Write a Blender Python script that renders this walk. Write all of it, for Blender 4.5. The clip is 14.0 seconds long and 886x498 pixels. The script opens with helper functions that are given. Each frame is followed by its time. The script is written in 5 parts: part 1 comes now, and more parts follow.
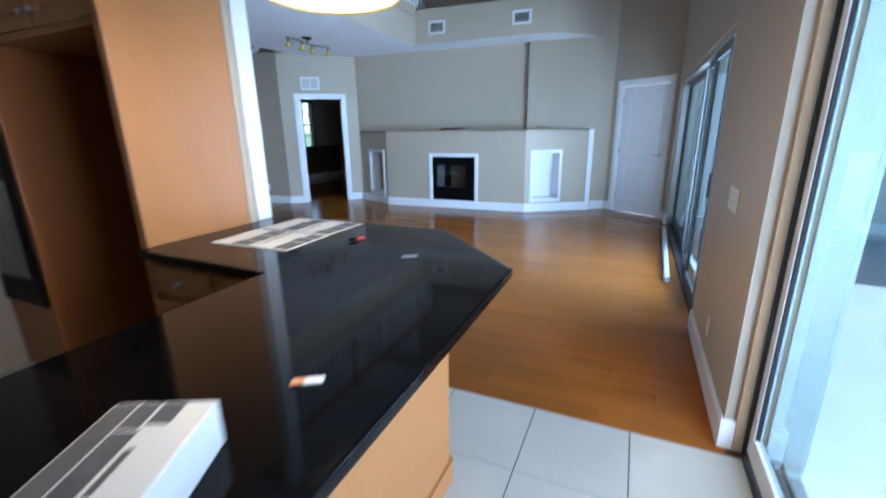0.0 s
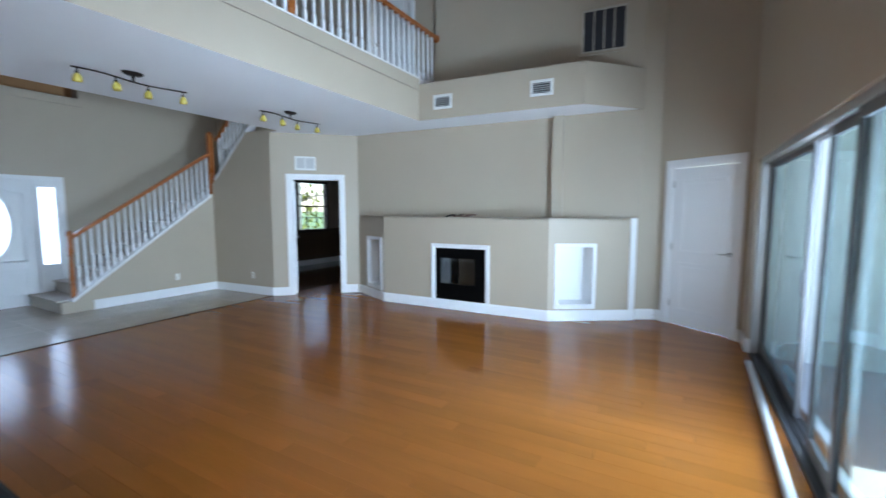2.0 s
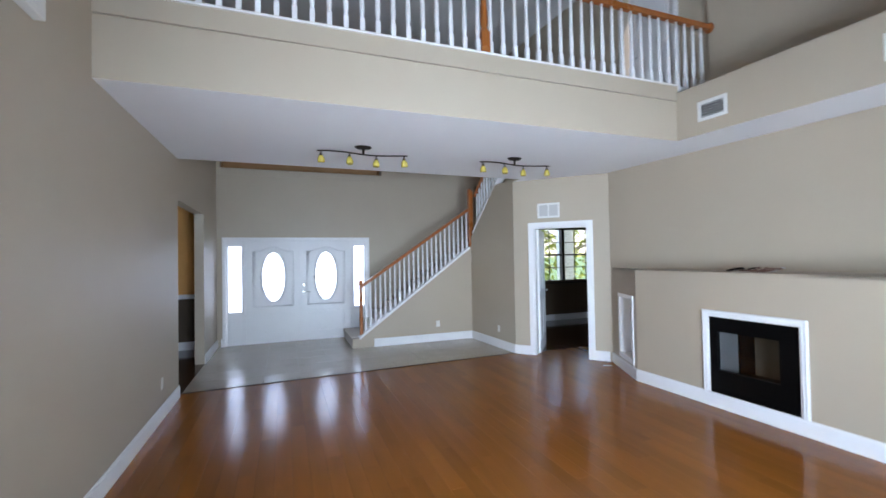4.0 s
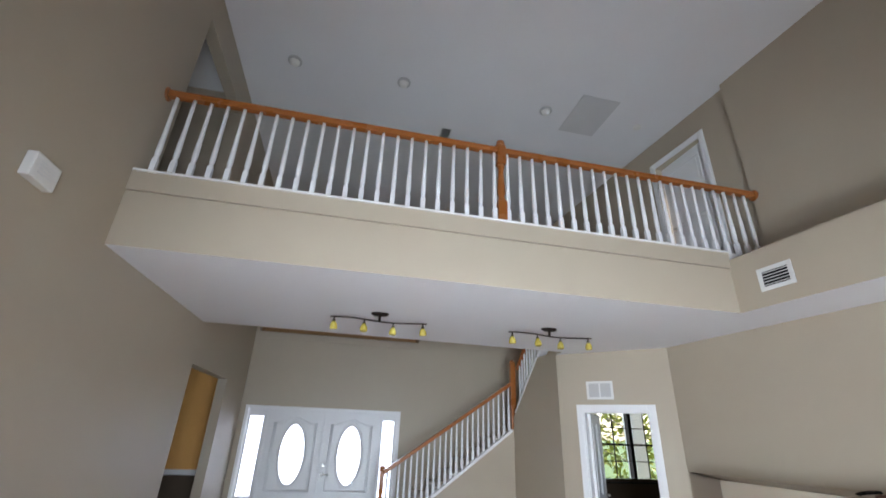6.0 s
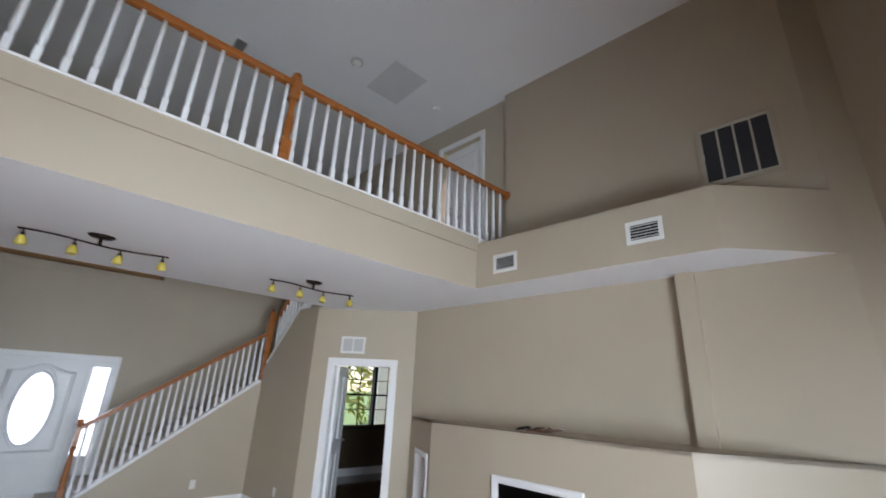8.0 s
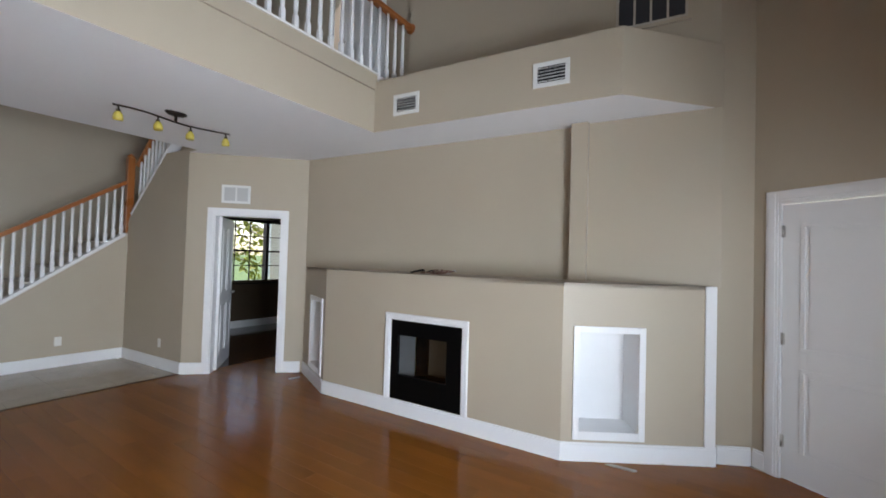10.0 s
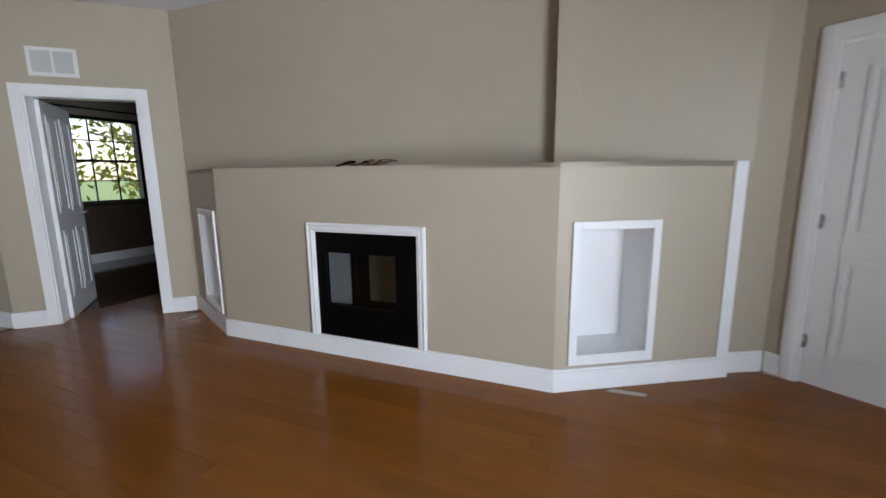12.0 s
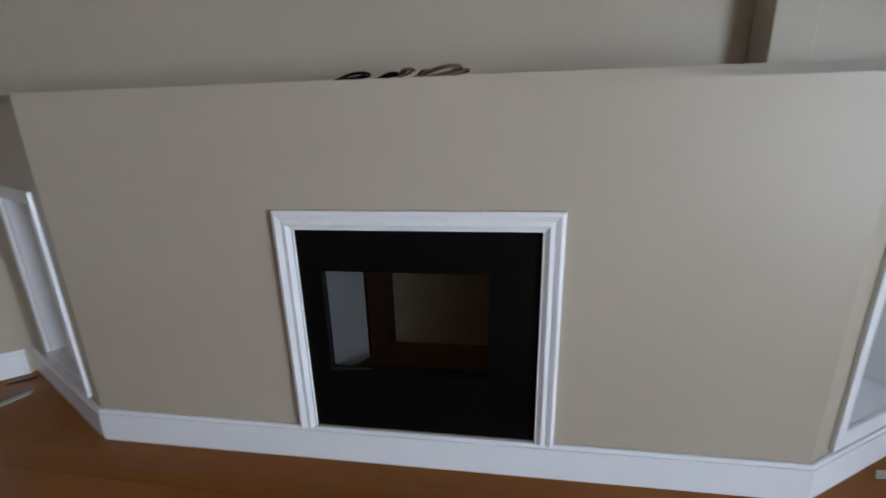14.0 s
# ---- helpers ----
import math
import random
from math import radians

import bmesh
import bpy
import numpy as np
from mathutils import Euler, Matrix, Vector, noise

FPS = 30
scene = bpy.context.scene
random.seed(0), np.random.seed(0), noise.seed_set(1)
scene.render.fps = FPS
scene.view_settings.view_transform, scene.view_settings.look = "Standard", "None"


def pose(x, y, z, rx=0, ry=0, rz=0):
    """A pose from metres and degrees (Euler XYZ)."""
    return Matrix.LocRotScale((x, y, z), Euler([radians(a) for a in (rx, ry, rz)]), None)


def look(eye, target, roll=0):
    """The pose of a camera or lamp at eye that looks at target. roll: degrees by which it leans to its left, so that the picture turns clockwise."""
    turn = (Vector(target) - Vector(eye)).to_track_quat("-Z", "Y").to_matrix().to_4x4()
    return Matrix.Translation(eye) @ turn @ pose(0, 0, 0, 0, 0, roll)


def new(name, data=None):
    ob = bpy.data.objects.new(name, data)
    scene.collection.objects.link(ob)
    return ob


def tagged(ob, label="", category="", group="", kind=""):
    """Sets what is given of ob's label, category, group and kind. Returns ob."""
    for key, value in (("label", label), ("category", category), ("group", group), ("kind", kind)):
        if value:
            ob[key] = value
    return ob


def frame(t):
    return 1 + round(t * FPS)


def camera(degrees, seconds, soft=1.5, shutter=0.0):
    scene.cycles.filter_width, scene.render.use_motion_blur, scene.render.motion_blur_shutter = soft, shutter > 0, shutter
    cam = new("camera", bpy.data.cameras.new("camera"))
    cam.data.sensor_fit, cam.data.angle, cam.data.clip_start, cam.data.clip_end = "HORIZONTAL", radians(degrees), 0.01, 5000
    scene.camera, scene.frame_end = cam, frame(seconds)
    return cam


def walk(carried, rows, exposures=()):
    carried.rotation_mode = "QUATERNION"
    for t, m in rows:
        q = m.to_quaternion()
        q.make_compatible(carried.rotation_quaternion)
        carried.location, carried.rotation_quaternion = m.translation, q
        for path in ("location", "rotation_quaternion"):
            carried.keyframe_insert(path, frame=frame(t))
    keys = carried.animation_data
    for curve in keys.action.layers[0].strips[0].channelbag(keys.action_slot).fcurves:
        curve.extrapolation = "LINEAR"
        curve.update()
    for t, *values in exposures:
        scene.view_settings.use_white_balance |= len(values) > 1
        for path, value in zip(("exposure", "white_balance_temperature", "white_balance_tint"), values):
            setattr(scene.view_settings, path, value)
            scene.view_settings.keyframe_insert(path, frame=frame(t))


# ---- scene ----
cam = camera(92.8, 14.0, 1.5, 0.5)
PATH = [
    (0, (0.102, 0.73, 1.412), (-0.691, 2.483, 0.867), -0.9),
    (0.5, (0.083, 1.125, 1.43), (-0.61, 2.97, 1.092), -0.2),
    (1, (0.015, 1.609, 1.441), (-0.674, 3.472, 1.208), -1.1),
    (1.5, (-0.107, 1.95, 1.465), (-0.742, 3.837, 1.278), -0.1),
    (2, (-0.073, 2.372, 1.497), (-1.053, 4.106, 1.314), 0.0),
    (2.5, (-0.132, 2.703, 1.56), (-1.354, 4.278, 1.399), -0.6),
    (3, (-0.167, 3.092, 1.546), (-1.628, 4.456, 1.471), -2.5),
    (3.5, (-0.127, 3.453, 1.574), (-1.777, 4.583, 1.583), -0.0),
    (4, (-0.149, 3.75, 1.592), (-2.021, 4.452, 1.632), -1.0),
    (4.2, (-0.231, 3.846, 1.516), (-2.116, 4.509, 1.601), 1.1),
    (6.3, (-0.433, 4.31, 1.731), (-2.191, 4.72, 2.593), 1.5),
    (6.5, (-0.417, 4.324, 1.714), (-2.154, 4.823, 2.572), 1.3),
    (7, (-0.416, 4.375, 1.724), (-2.041, 5.219, 2.527), 2.9),
    (7.5, (-0.436, 4.395, 1.714), (-1.919, 5.495, 2.484), 2.8),
    (8, (-0.417, 4.442, 1.706), (-1.821, 5.71, 2.354), 2.6),
    (8.5, (-0.409, 4.469, 1.701), (-1.722, 5.877, 2.242), 2.6),
    (9, (-0.427, 4.483, 1.664), (-1.647, 6.018, 2.06), 1.4),
    (9.2, (-0.468, 4.5, 1.662), (-1.665, 6.075, 1.955), 1.2),
    (11.3, (-0.812, 4.996, 1.329), (-1.65, 6.804, 1.156), -0.4),
    (11.5, (-0.922, 5.084, 1.386), (-1.697, 6.912, 1.142), -1.3),
    (12, (-1.266, 5.469, 1.325), (-2.043, 7.279, 0.98), -0.6),
    (12.5, (-1.604, 5.789, 1.334), (-2.373, 7.582, 0.894), -0.9),
    (13, (-1.989, 6.078, 1.357), (-2.572, 7.912, 0.81), -2.3),
    (13.5, (-2.295, 6.376, 1.342), (-2.79, 8.226, 0.764), -2.5),
    (14, (-2.611, 6.628, 1.256), (-2.928, 8.52, 0.691), -1.4),
]
# The camera's brightness along the walk is set in EXPOSURES.
EXPOSURES = [(0.0, 2.46, 5050, 12), (0.5, 2.64, 5150, 9), (1.0, 2.72, 5500, 9), (2.5, 2.64, 5800, 15), (3.0, 2.66, 5950, 17), (4.0, 2.77, 6250, 20), (6.3, 2.52, 6900, 21), (9.0, 2.33, 6950, 21), (11.5, 2.22, 7000, 22), (14.0, 1.9, 6600, 21)]
walk(cam, [(t, look(eye, target, roll)) for t, eye, target, roll in PATH], EXPOSURES)

# ---- world and sun ----
world = bpy.data.worlds.new("sky")
scene.world = world
world.use_nodes = True
wn = world.node_tree
sky = wn.nodes.new("ShaderNodeTexSky")
sky.sky_type = "NISHITA"
sky.sun_disc = False
SUN_EL, SUN_AZ = 60.0, 4.0     # azimuth counted from +y towards +x
sky.sun_elevation = radians(SUN_EL)
sky.sun_rotation = radians(SUN_AZ)
wn.links.new(sky.outputs[0], wn.nodes["Background"].inputs[0])
wn.nodes["Background"].inputs[1].default_value = 0.085
sun_data = bpy.data.lights.new("sun", "SUN")
sun_data.energy, sun_data.angle, sun_data.color = 2.8, radians(0.5), (1.0, 0.96, 0.9)
sun = new("sun", sun_data)
sd = Vector((math.sin(radians(SUN_AZ)) * math.cos(radians(SUN_EL)), math.cos(radians(SUN_AZ)) * math.cos(radians(SUN_EL)), math.sin(radians(SUN_EL))))
sun.matrix_world = look(sd * 30, (0, 0, 0))


# daylight from the open patio, entering by the living room's sliding door
day = bpy.data.lights.new("patio_daylight", "AREA")
day.shape, day.size, day.size_y, day.energy, day.color, day.spread = "RECTANGLE", 1.5, 1.7, 33, (0.68, 0.85, 1.0), radians(130)
new("patio_daylight", day).matrix_world = look((1.15, 4.9, 1.15), (-4.0, 6.3, 1.9))

kday = bpy.data.lights.new("kitchen_daylight", "AREA")
kday.shape, kday.size, kday.size_y, kday.energy, kday.color, kday.spread = "RECTANGLE", 1.5, 1.9, 10, (0.86, 0.93, 1.0), radians(130)
new("kitchen_daylight", kday).matrix_world = look((1.25, 1.45, 1.25), (-1.2, 3.6, 0.2))

# ---- materials ----
def mat(name, base, rough=0.6, metal=0.0, vary=0.08, scale=3.0, fine=60.0, bump=0.05, stretch=(1, 1, 1), per_object=0.0, per_island=0.0,
        emit=None, strength=0.0, trans=0.0, ior=1.45, coat=0.0, spec=0.5, grain=0.0):
    m = bpy.data.materials.new(name)
    m.use_nodes = True
    nt = m.node_tree
    b = nt.nodes["Principled BSDF"]
    b.inputs["Base Color"].default_value = (*base, 1)
    b.inputs["Roughness"].default_value = rough
    b.inputs["Metallic"].default_value = metal
    b.inputs["Transmission Weight"].default_value = trans
    b.inputs["IOR"].default_value = ior
    b.inputs["Coat Weight"].default_value = coat
    b.inputs["Specular IOR Level"].default_value = spec
    if emit:
        b.inputs["Emission Color"].default_value = (*emit, 1)
        b.inputs["Emission Strength"].default_value = strength
    if vary or bump or per_object or per_island:
        tc = nt.nodes.new("ShaderNodeTexCoord")
        mp = nt.nodes.new("ShaderNodeMapping")
        mp.inputs["Scale"].default_value = stretch
        nt.links.new(tc.outputs["Object"], mp.inputs[0])
        n1 = nt.nodes.new("ShaderNodeTexNoise")
        n1.inputs["Scale"].default_value, n1.inputs["Detail"].default_value = scale, 6
        n2 = nt.nodes.new("ShaderNodeTexNoise")
        n2.inputs["Scale"].default_value, n2.inputs["Detail"].default_value = fine, 4
        if per_object:
            info = nt.nodes.new("ShaderNodeObjectInfo")
            off = nt.nodes.new("ShaderNodeVectorMath")
            off.operation = "MULTIPLY_ADD"
            off.inputs[1].default_value = (1, 1, 1)
            comb = nt.nodes.new("ShaderNodeMath")
            comb.operation = "MULTIPLY"
            comb.inputs[1].default_value = 37.0
            nt.links.new(info.outputs["Random"], comb.inputs[0])
            nt.links.new(mp.outputs[0], off.inputs[0])
            nt.links.new(comb.outputs[0], off.inputs[2])
            src = off.outputs[0]
        else:
            src = mp.outputs[0]
        nt.links.new(src, n1.inputs["Vector"])
        nt.links.new(src, n2.inputs["Vector"])
        hsv = nt.nodes.new("ShaderNodeHueSaturation")
        hsv.inputs["Color"].default_value = (*base, 1)
        add = nt.nodes.new("ShaderNodeMath")
        add.operation = "MULTIPLY_ADD"
        add.inputs[1].default_value, add.inputs[2].default_value = 2 * vary, 1 - vary
        nt.links.new(n1.outputs["Fac"], add.inputs[0])
        last = add.outputs[0]
        g = nt.nodes.new("ShaderNodeMath")
        g.operation = "MULTIPLY_ADD"
        g.inputs[1].default_value = 2 * (grain or vary * 0.4)
        nt.links.new(n2.outputs["Fac"], g.inputs[0])
        sub = nt.nodes.new("ShaderNodeMath")
        sub.operation = "SUBTRACT"
        sub.inputs[1].default_value = grain or vary * 0.4
        nt.links.new(last, sub.inputs[0])
        nt.links.new(sub.outputs[0], g.inputs[2])
        last = g.outputs[0]
        for amount, node, socket in ((per_object, "ShaderNodeObjectInfo", "Random"), (per_island, "ShaderNodeNewGeometry", "Random Per Island")):
            if amount:
                rnd = nt.nodes.new(node)
                mul = nt.nodes.new("ShaderNodeMath")
                mul.operation = "MULTIPLY_ADD"
                mul.inputs[1].default_value = 2 * amount
                sb = nt.nodes.new("ShaderNodeMath")
                sb.operation = "SUBTRACT"
                sb.inputs[1].default_value = amount
                nt.links.new(last, sb.inputs[0])
                nt.links.new(rnd.outputs[socket], mul.inputs[0])
                nt.links.new(sb.outputs[0], mul.inputs[2])
                last = mul.outputs[0]
        nt.links.new(last, hsv.inputs["Value"])
        nt.links.new(hsv.outputs[0], b.inputs["Base Color"])
        rr = nt.nodes.new("ShaderNodeMath")
        rr.operation = "MULTIPLY_ADD"
        rr.inputs[1].default_value, rr.inputs[2].default_value = 0.25 * rough, 0.875 * rough
        nt.links.new(n1.outputs["Fac"], rr.inputs[0])
        nt.links.new(rr.outputs[0], b.inputs["Roughness"])
        if bump:
            bp = nt.nodes.new("ShaderNodeBump")
            bp.inputs["Strength"].default_value, bp.inputs["Distance"].default_value = bump, 0.002
            nt.links.new(n2.outputs["Fac"], bp.inputs["Height"])
            nt.links.new(bp.outputs[0], b.inputs["Normal"])
    return m


WALL = mat("greige_wall_paint", (0.438, 0.372, 0.284), 0.48, vary=0.05, scale=1.2, fine=220, bump=0.12)
CEIL = mat("white_ceiling_paint", (0.78, 0.78, 0.79), 0.8, vary=0.03, scale=1.5, fine=150, bump=0.25)
TRIM = mat("white_gloss_trim", (0.8, 0.8, 0.8), 0.3, vary=0.03, scale=5, fine=40, bump=0.02)
DOORW = mat("white_door_paint", (0.78, 0.78, 0.78), 0.35, vary=0.03, scale=4, fine=60, bump=0.03)
FLOOR = mat("honey_maple_plank", (0.25, 0.085, 0.014), 0.16, vary=0.28, scale=1.3, fine=16, bump=0.02, stretch=(0.6, 4, 1), per_object=0.07, grain=0.05, spec=0.2)
FBACK = mat("beige_firebox_back", (0.2, 0.16, 0.12), 0.8, vary=0.2, scale=6, bump=0.2)
FREFL = mat("grey_slider_reflection", (0.14, 0.145, 0.155), 0.5, vary=0.15, scale=6, bump=0.1)
FLOOR2 = mat("darker_plank_floor", (0.07, 0.027, 0.009), 0.1, vary=0.2, scale=2.2, fine=16, bump=0.015, stretch=(0.5, 7, 1), per_island=0.15, spec=0.6)
SUB = mat("dark_joint", (0.09, 0.042, 0.016), 0.8, vary=0.1)
TILE = mat("kitchen_ceramic_tile", (0.5, 0.465, 0.4), 0.35, vary=0.08, scale=5, fine=50, bump=0.03, per_object=0.03)
FTILE = mat("foyer_ceramic_tile", (0.43, 0.365, 0.295), 0.2, vary=0.1, scale=4, fine=50, bump=0.03, per_object=0.04)
FGROUT = mat("pale_foyer_grout", (0.3, 0.26, 0.21), 0.8, vary=0.1)
GROUT = mat("grey_grout", (0.16, 0.15, 0.14), 0.9, vary=0.1)
OAK = mat("stained_handrail", (0.34, 0.112, 0.026), 0.28, vary=0.2, scale=3, fine=40, bump=0.03, stretch=(1, 1, 1), coat=0.3)
CAB = mat("honey_maple_cabinet", (0.42, 0.185, 0.06), 0.42, vary=0.16, scale=2, fine=24, bump=0.03, stretch=(3, 3, 0.5), spec=0.4)
CABD = mat("shaded_maple_cabinet", (0.34, 0.11, 0.026), 0.35, vary=0.16, scale=2, fine=24, bump=0.03, stretch=(3, 3, 0.5))
GRAN = mat("black_granite", (0.003, 0.003, 0.0034), 0.07, vary=0.4, scale=60, fine=220, bump=0.0, grain=0.3, spec=0.2)
BLACK = mat("black_metal", (0.002, 0.002, 0.002), 0.45, spec=0.1, vary=0.1, bump=0.02)
FGLASS = mat("dark_fire_glass", (0.5, 0.49, 0.48), 0.03, trans=1.0, vary=0, bump=0)
BRONZE = mat("dark_bronze", (0.03, 0.024, 0.02), 0.4, metal=0.8, vary=0.15, bump=0.02)
ALU = mat("grey_aluminium_frame", (0.09, 0.095, 0.1), 0.4, metal=0.4, vary=0.1, scale=8, bump=0.02)
ALUG = mat("satin_aluminium_frame", (0.34, 0.34, 0.33), 0.4, metal=0.3, vary=0.08, scale=8, bump=0.02)
TAN = mat("tan_painted_wood", (0.42, 0.29, 0.17), 0.5, vary=0.1, scale=6, bump=0.03)
ALUW = mat("white_aluminium_frame", (0.72, 0.73, 0.74), 0.4, vary=0.05, bump=0.01)
RUBBER = mat("black_gasket", (0.012, 0.012, 0.012), 0.6, vary=0.1)
GLASS = mat("clear_glass", (0.93, 0.97, 0.95), 0.0, trans=1.0, ior=1.45, vary=0, bump=0)
TINT = mat("green_tinted_glass", (0.46, 0.59, 0.57), 0.0, trans=1.0, ior=1.45, vary=0, bump=0)
TINTK = mat("blue_green_tinted_glass", (0.3, 0.4, 0.42), 0.0, trans=1.0, ior=1.45, vary=0, bump=0)
SMOKE = mat("smoked_window_glass", (0.42, 0.44, 0.42), 0.0, trans=1.0, ior=1.45, vary=0, bump=0)
FROST = mat("frosted_glass", (0.95, 0.97, 1.0), 0.35, trans=1.0, ior=1.3, vary=0, bump=0)
CARPET = mat("beige_stair_carpet", (0.6, 0.55, 0.49), 0.95, vary=0.2, scale=40, fine=300, bump=0.6)
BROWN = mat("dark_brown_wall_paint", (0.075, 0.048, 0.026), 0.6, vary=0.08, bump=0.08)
BROWNL = mat("tan_niche_colour", (0.44, 0.24, 0.1), 0.6, vary=0.08, bump=0.08)
ORANGE = mat("orange_tan_wall_paint", (0.74, 0.36, 0.1), 0.6, vary=0.08, bump=0.08)
PLASTIC = mat("white_plastic", (0.75, 0.74, 0.7), 0.4, vary=0.03, bump=0.01)
GRILL = mat("white_vent_metal", (0.72, 0.72, 0.7), 0.45, vary=0.05, bump=0.01)
GREIGE = mat("greige_vent_metal", (0.46, 0.42, 0.35), 0.5, vary=0.08, bump=0.01)
BACKGLOW = mat("glowing_daylight_panel", (0.5, 0.5, 0.5), 1.0, vary=0, bump=0, emit=(0.62, 0.78, 1.0), strength=0.65)
WING = mat("pale_mint_stucco", (0.72, 0.76, 0.7), 0.9, vary=0.06, scale=2, fine=60, bump=0.3)
DARK = mat("dark_void", (0.01, 0.01, 0.012), 0.9, vary=0.1, bump=0)
FILTER = mat("dark_filter_mesh", (0.03, 0.03, 0.035), 0.8, vary=0.2, scale=40, bump=0.3)
YGLASS = mat("amber_yellow_glass", (0.52, 0.42, 0.08), 0.25, vary=0.1, scale=20, bump=0.02)
SHADE = mat("alabaster_glass_shade", (0.85, 0.66, 0.32), 0.4, vary=0.12, scale=8, bump=0.02, emit=(1.0, 0.66, 0.2), strength=0.08)
BULB = mat("lit_bulb", (1, 1, 1), 0.5, vary=0, bump=0, emit=(1.0, 0.9, 0.7), strength=1.6)
PAPER = mat("white_paper", (0.78, 0.77, 0.75), 0.7, vary=0.04, scale=8, bump=0.05)
INK = mat("grey_print", (0.11, 0.11, 0.115), 0.5, vary=0.5, scale=25, bump=0)
RED = mat("red_plastic", (0.55, 0.05, 0.04), 0.4, vary=0.1, bump=0.01)
COPPER = mat("brown_cable", (0.17, 0.085, 0.06), 0.5, vary=0.2, bump=0.02)
PVC = mat("grey_white_pvc", (0.6, 0.6, 0.58), 0.35, vary=0.08, scale=8, bump=0.02)
CONC = mat("patio_concrete", (0.5, 0.5, 0.49), 0.85, vary=0.12, scale=1.5, fine=40, bump=0.2)
GRASS = mat("lawn_green", (0.06, 0.11, 0.03), 0.9, vary=0.3, scale=2, fine=30, bump=0.3)
LEAF = mat("leaf_green", (0.27, 0.29, 0.05), 0.5, vary=0.3, scale=2, bump=0, per_island=0.45)
BARK = mat("pale_bark", (0.25, 0.22, 0.18), 0.9, vary=0.3, scale=5, bump=0.4)
VGREY = mat("pale_grey_vent_panel", (0.5, 0.5, 0.49), 0.6, vary=0.05, bump=0.01)
PALEW = mat("pale_wood_offcut", (0.42, 0.35, 0.26), 0.6, vary=0.15, scale=8, bump=0.05)
STEEL = mat("brushed_nickel", (0.55, 0.54, 0.52), 0.3, metal=1.0, vary=0.05, bump=0.01)
BLUE = mat("blue_plastic", (0.05, 0.15, 0.4), 0.4, vary=0.05, bump=0)


# ---- mesh helpers ----
def box(bm, lo, hi, m=None, bev=0.0, mi=0):
    x0, y0, z0 = lo
    x1, y1, z1 = hi
    vs = [bm.verts.new(Vector(c)) for c in ((x0, y0, z0), (x1, y0, z0), (x1, y1, z0), (x0, y1, z0), (x0, y0, z1), (x1, y0, z1), (x1, y1, z1), (x0, y1, z1))]
    fs = [bm.faces.new([vs[i] for i in f]) for f in ((0, 3, 2, 1), (4, 5, 6, 7), (0, 1, 5, 4), (1, 2, 6, 5), (2, 3, 7, 6), (3, 0, 4, 7))]
    for f in fs:
        f.material_index = mi
    geo = vs
    if bev:
        es = list({e for f in fs for e in f.edges})
        r = bmesh.ops.bevel(bm, geom=es, offset=bev, segments=2, profile=0.6, affect="EDGES")
        geo = list({v for f in r["faces"] for v in f.verts} | {v for v in vs if v.is_valid})
    if m is not None:
        for v in geo:
            v.co = m @ v.co
    return fs


def prism(bm, pts, z0, z1, mi=0, under=None):
    """An upright body over a plan outline (counter-clockwise)."""
    a = [bm.verts.new((x, y, z0)) for x, y in pts]
    b = [bm.verts.new((x, y, z1)) for x, y in pts]
    f = bm.faces.new(list(reversed(a)))
    f.material_index = mi if under is None else under
    bm.faces.new(b).material_index = mi
    n = len(pts)
    for i in range(n):
        bm.faces.new((a[i], a[(i + 1) % n], b[(i + 1) % n], b[i])).material_index = mi


def lathe(bm, profile, seg=12, m=None, cap=True):
    """Turned body from (radius, height) rows."""
    rings = []
    for r, z in profile:
        rings.append([bm.verts.new(Vector((r * math.cos(2 * math.pi * i / seg), r * math.sin(2 * math.pi * i / seg), z))) for i in range(seg)])
    for a, b in zip(rings, rings[1:]):
        for i in range(seg):
            f = bm.faces.new((a[i], a[(i + 1) % seg], b[(i + 1) % seg], b[i]))
            f.smooth = True
    if cap:
        bm.faces.new(list(reversed(rings[0])))
        bm.faces.new(rings[-1])
    if m is not None:
        for ring in rings:
            for v in ring:
                v.co = m @ v.co


def tube(bm, pts, r, seg=8):
    """A round rod along points."""
    rings = []
    pts = [Vector(p) for p in pts]
    for i, p in enumerate(pts):
        d = (pts[min(i + 1, len(pts) - 1)] - pts[max(i - 1, 0)]).normalized()
        u = d.orthogonal().normalized() if abs(d.z) > 0.95 else d.cross(Vector((0, 0, 1))).normalized()
        w = d.cross(u)
        rings.append([bm.verts.new(p + r * (math.cos(2 * math.pi * k / seg) * u + math.sin(2 * math.pi * k / seg) * w)) for k in range(seg)])
    for a, b in zip(rings, rings[1:]):
        for k in range(seg):
            bm.faces.new((a[k], a[(k + 1) % seg], b[(k + 1) % seg], b[k])).smooth = True
    bm.faces.new(rings[0])
    bm.faces.new(list(reversed(rings[-1])))


def to_mesh(name, bm, mats):
    bmesh.ops.recalc_face_normals(bm, faces=bm.faces)
    me = bpy.data.meshes.new(name)
    bm.to_mesh(me)
    bm.free()
    for k in (mats if isinstance(mats, (list, tuple)) else [mats]):
        me.materials.append(k)
    return me


def part(name, bm, material, parent=None, label=""):
    ob = new(name, to_mesh(name, bm, material))
    if parent is not None:
        ob.parent = parent
    if label:
        ob["label"] = label
    return ob


def thing(name, m, label, category, group="", kind=""):
    e = new(name)
    e.empty_display_size = 0.1
    e.matrix_basis = m
    return tagged(e, label, category, group, kind)


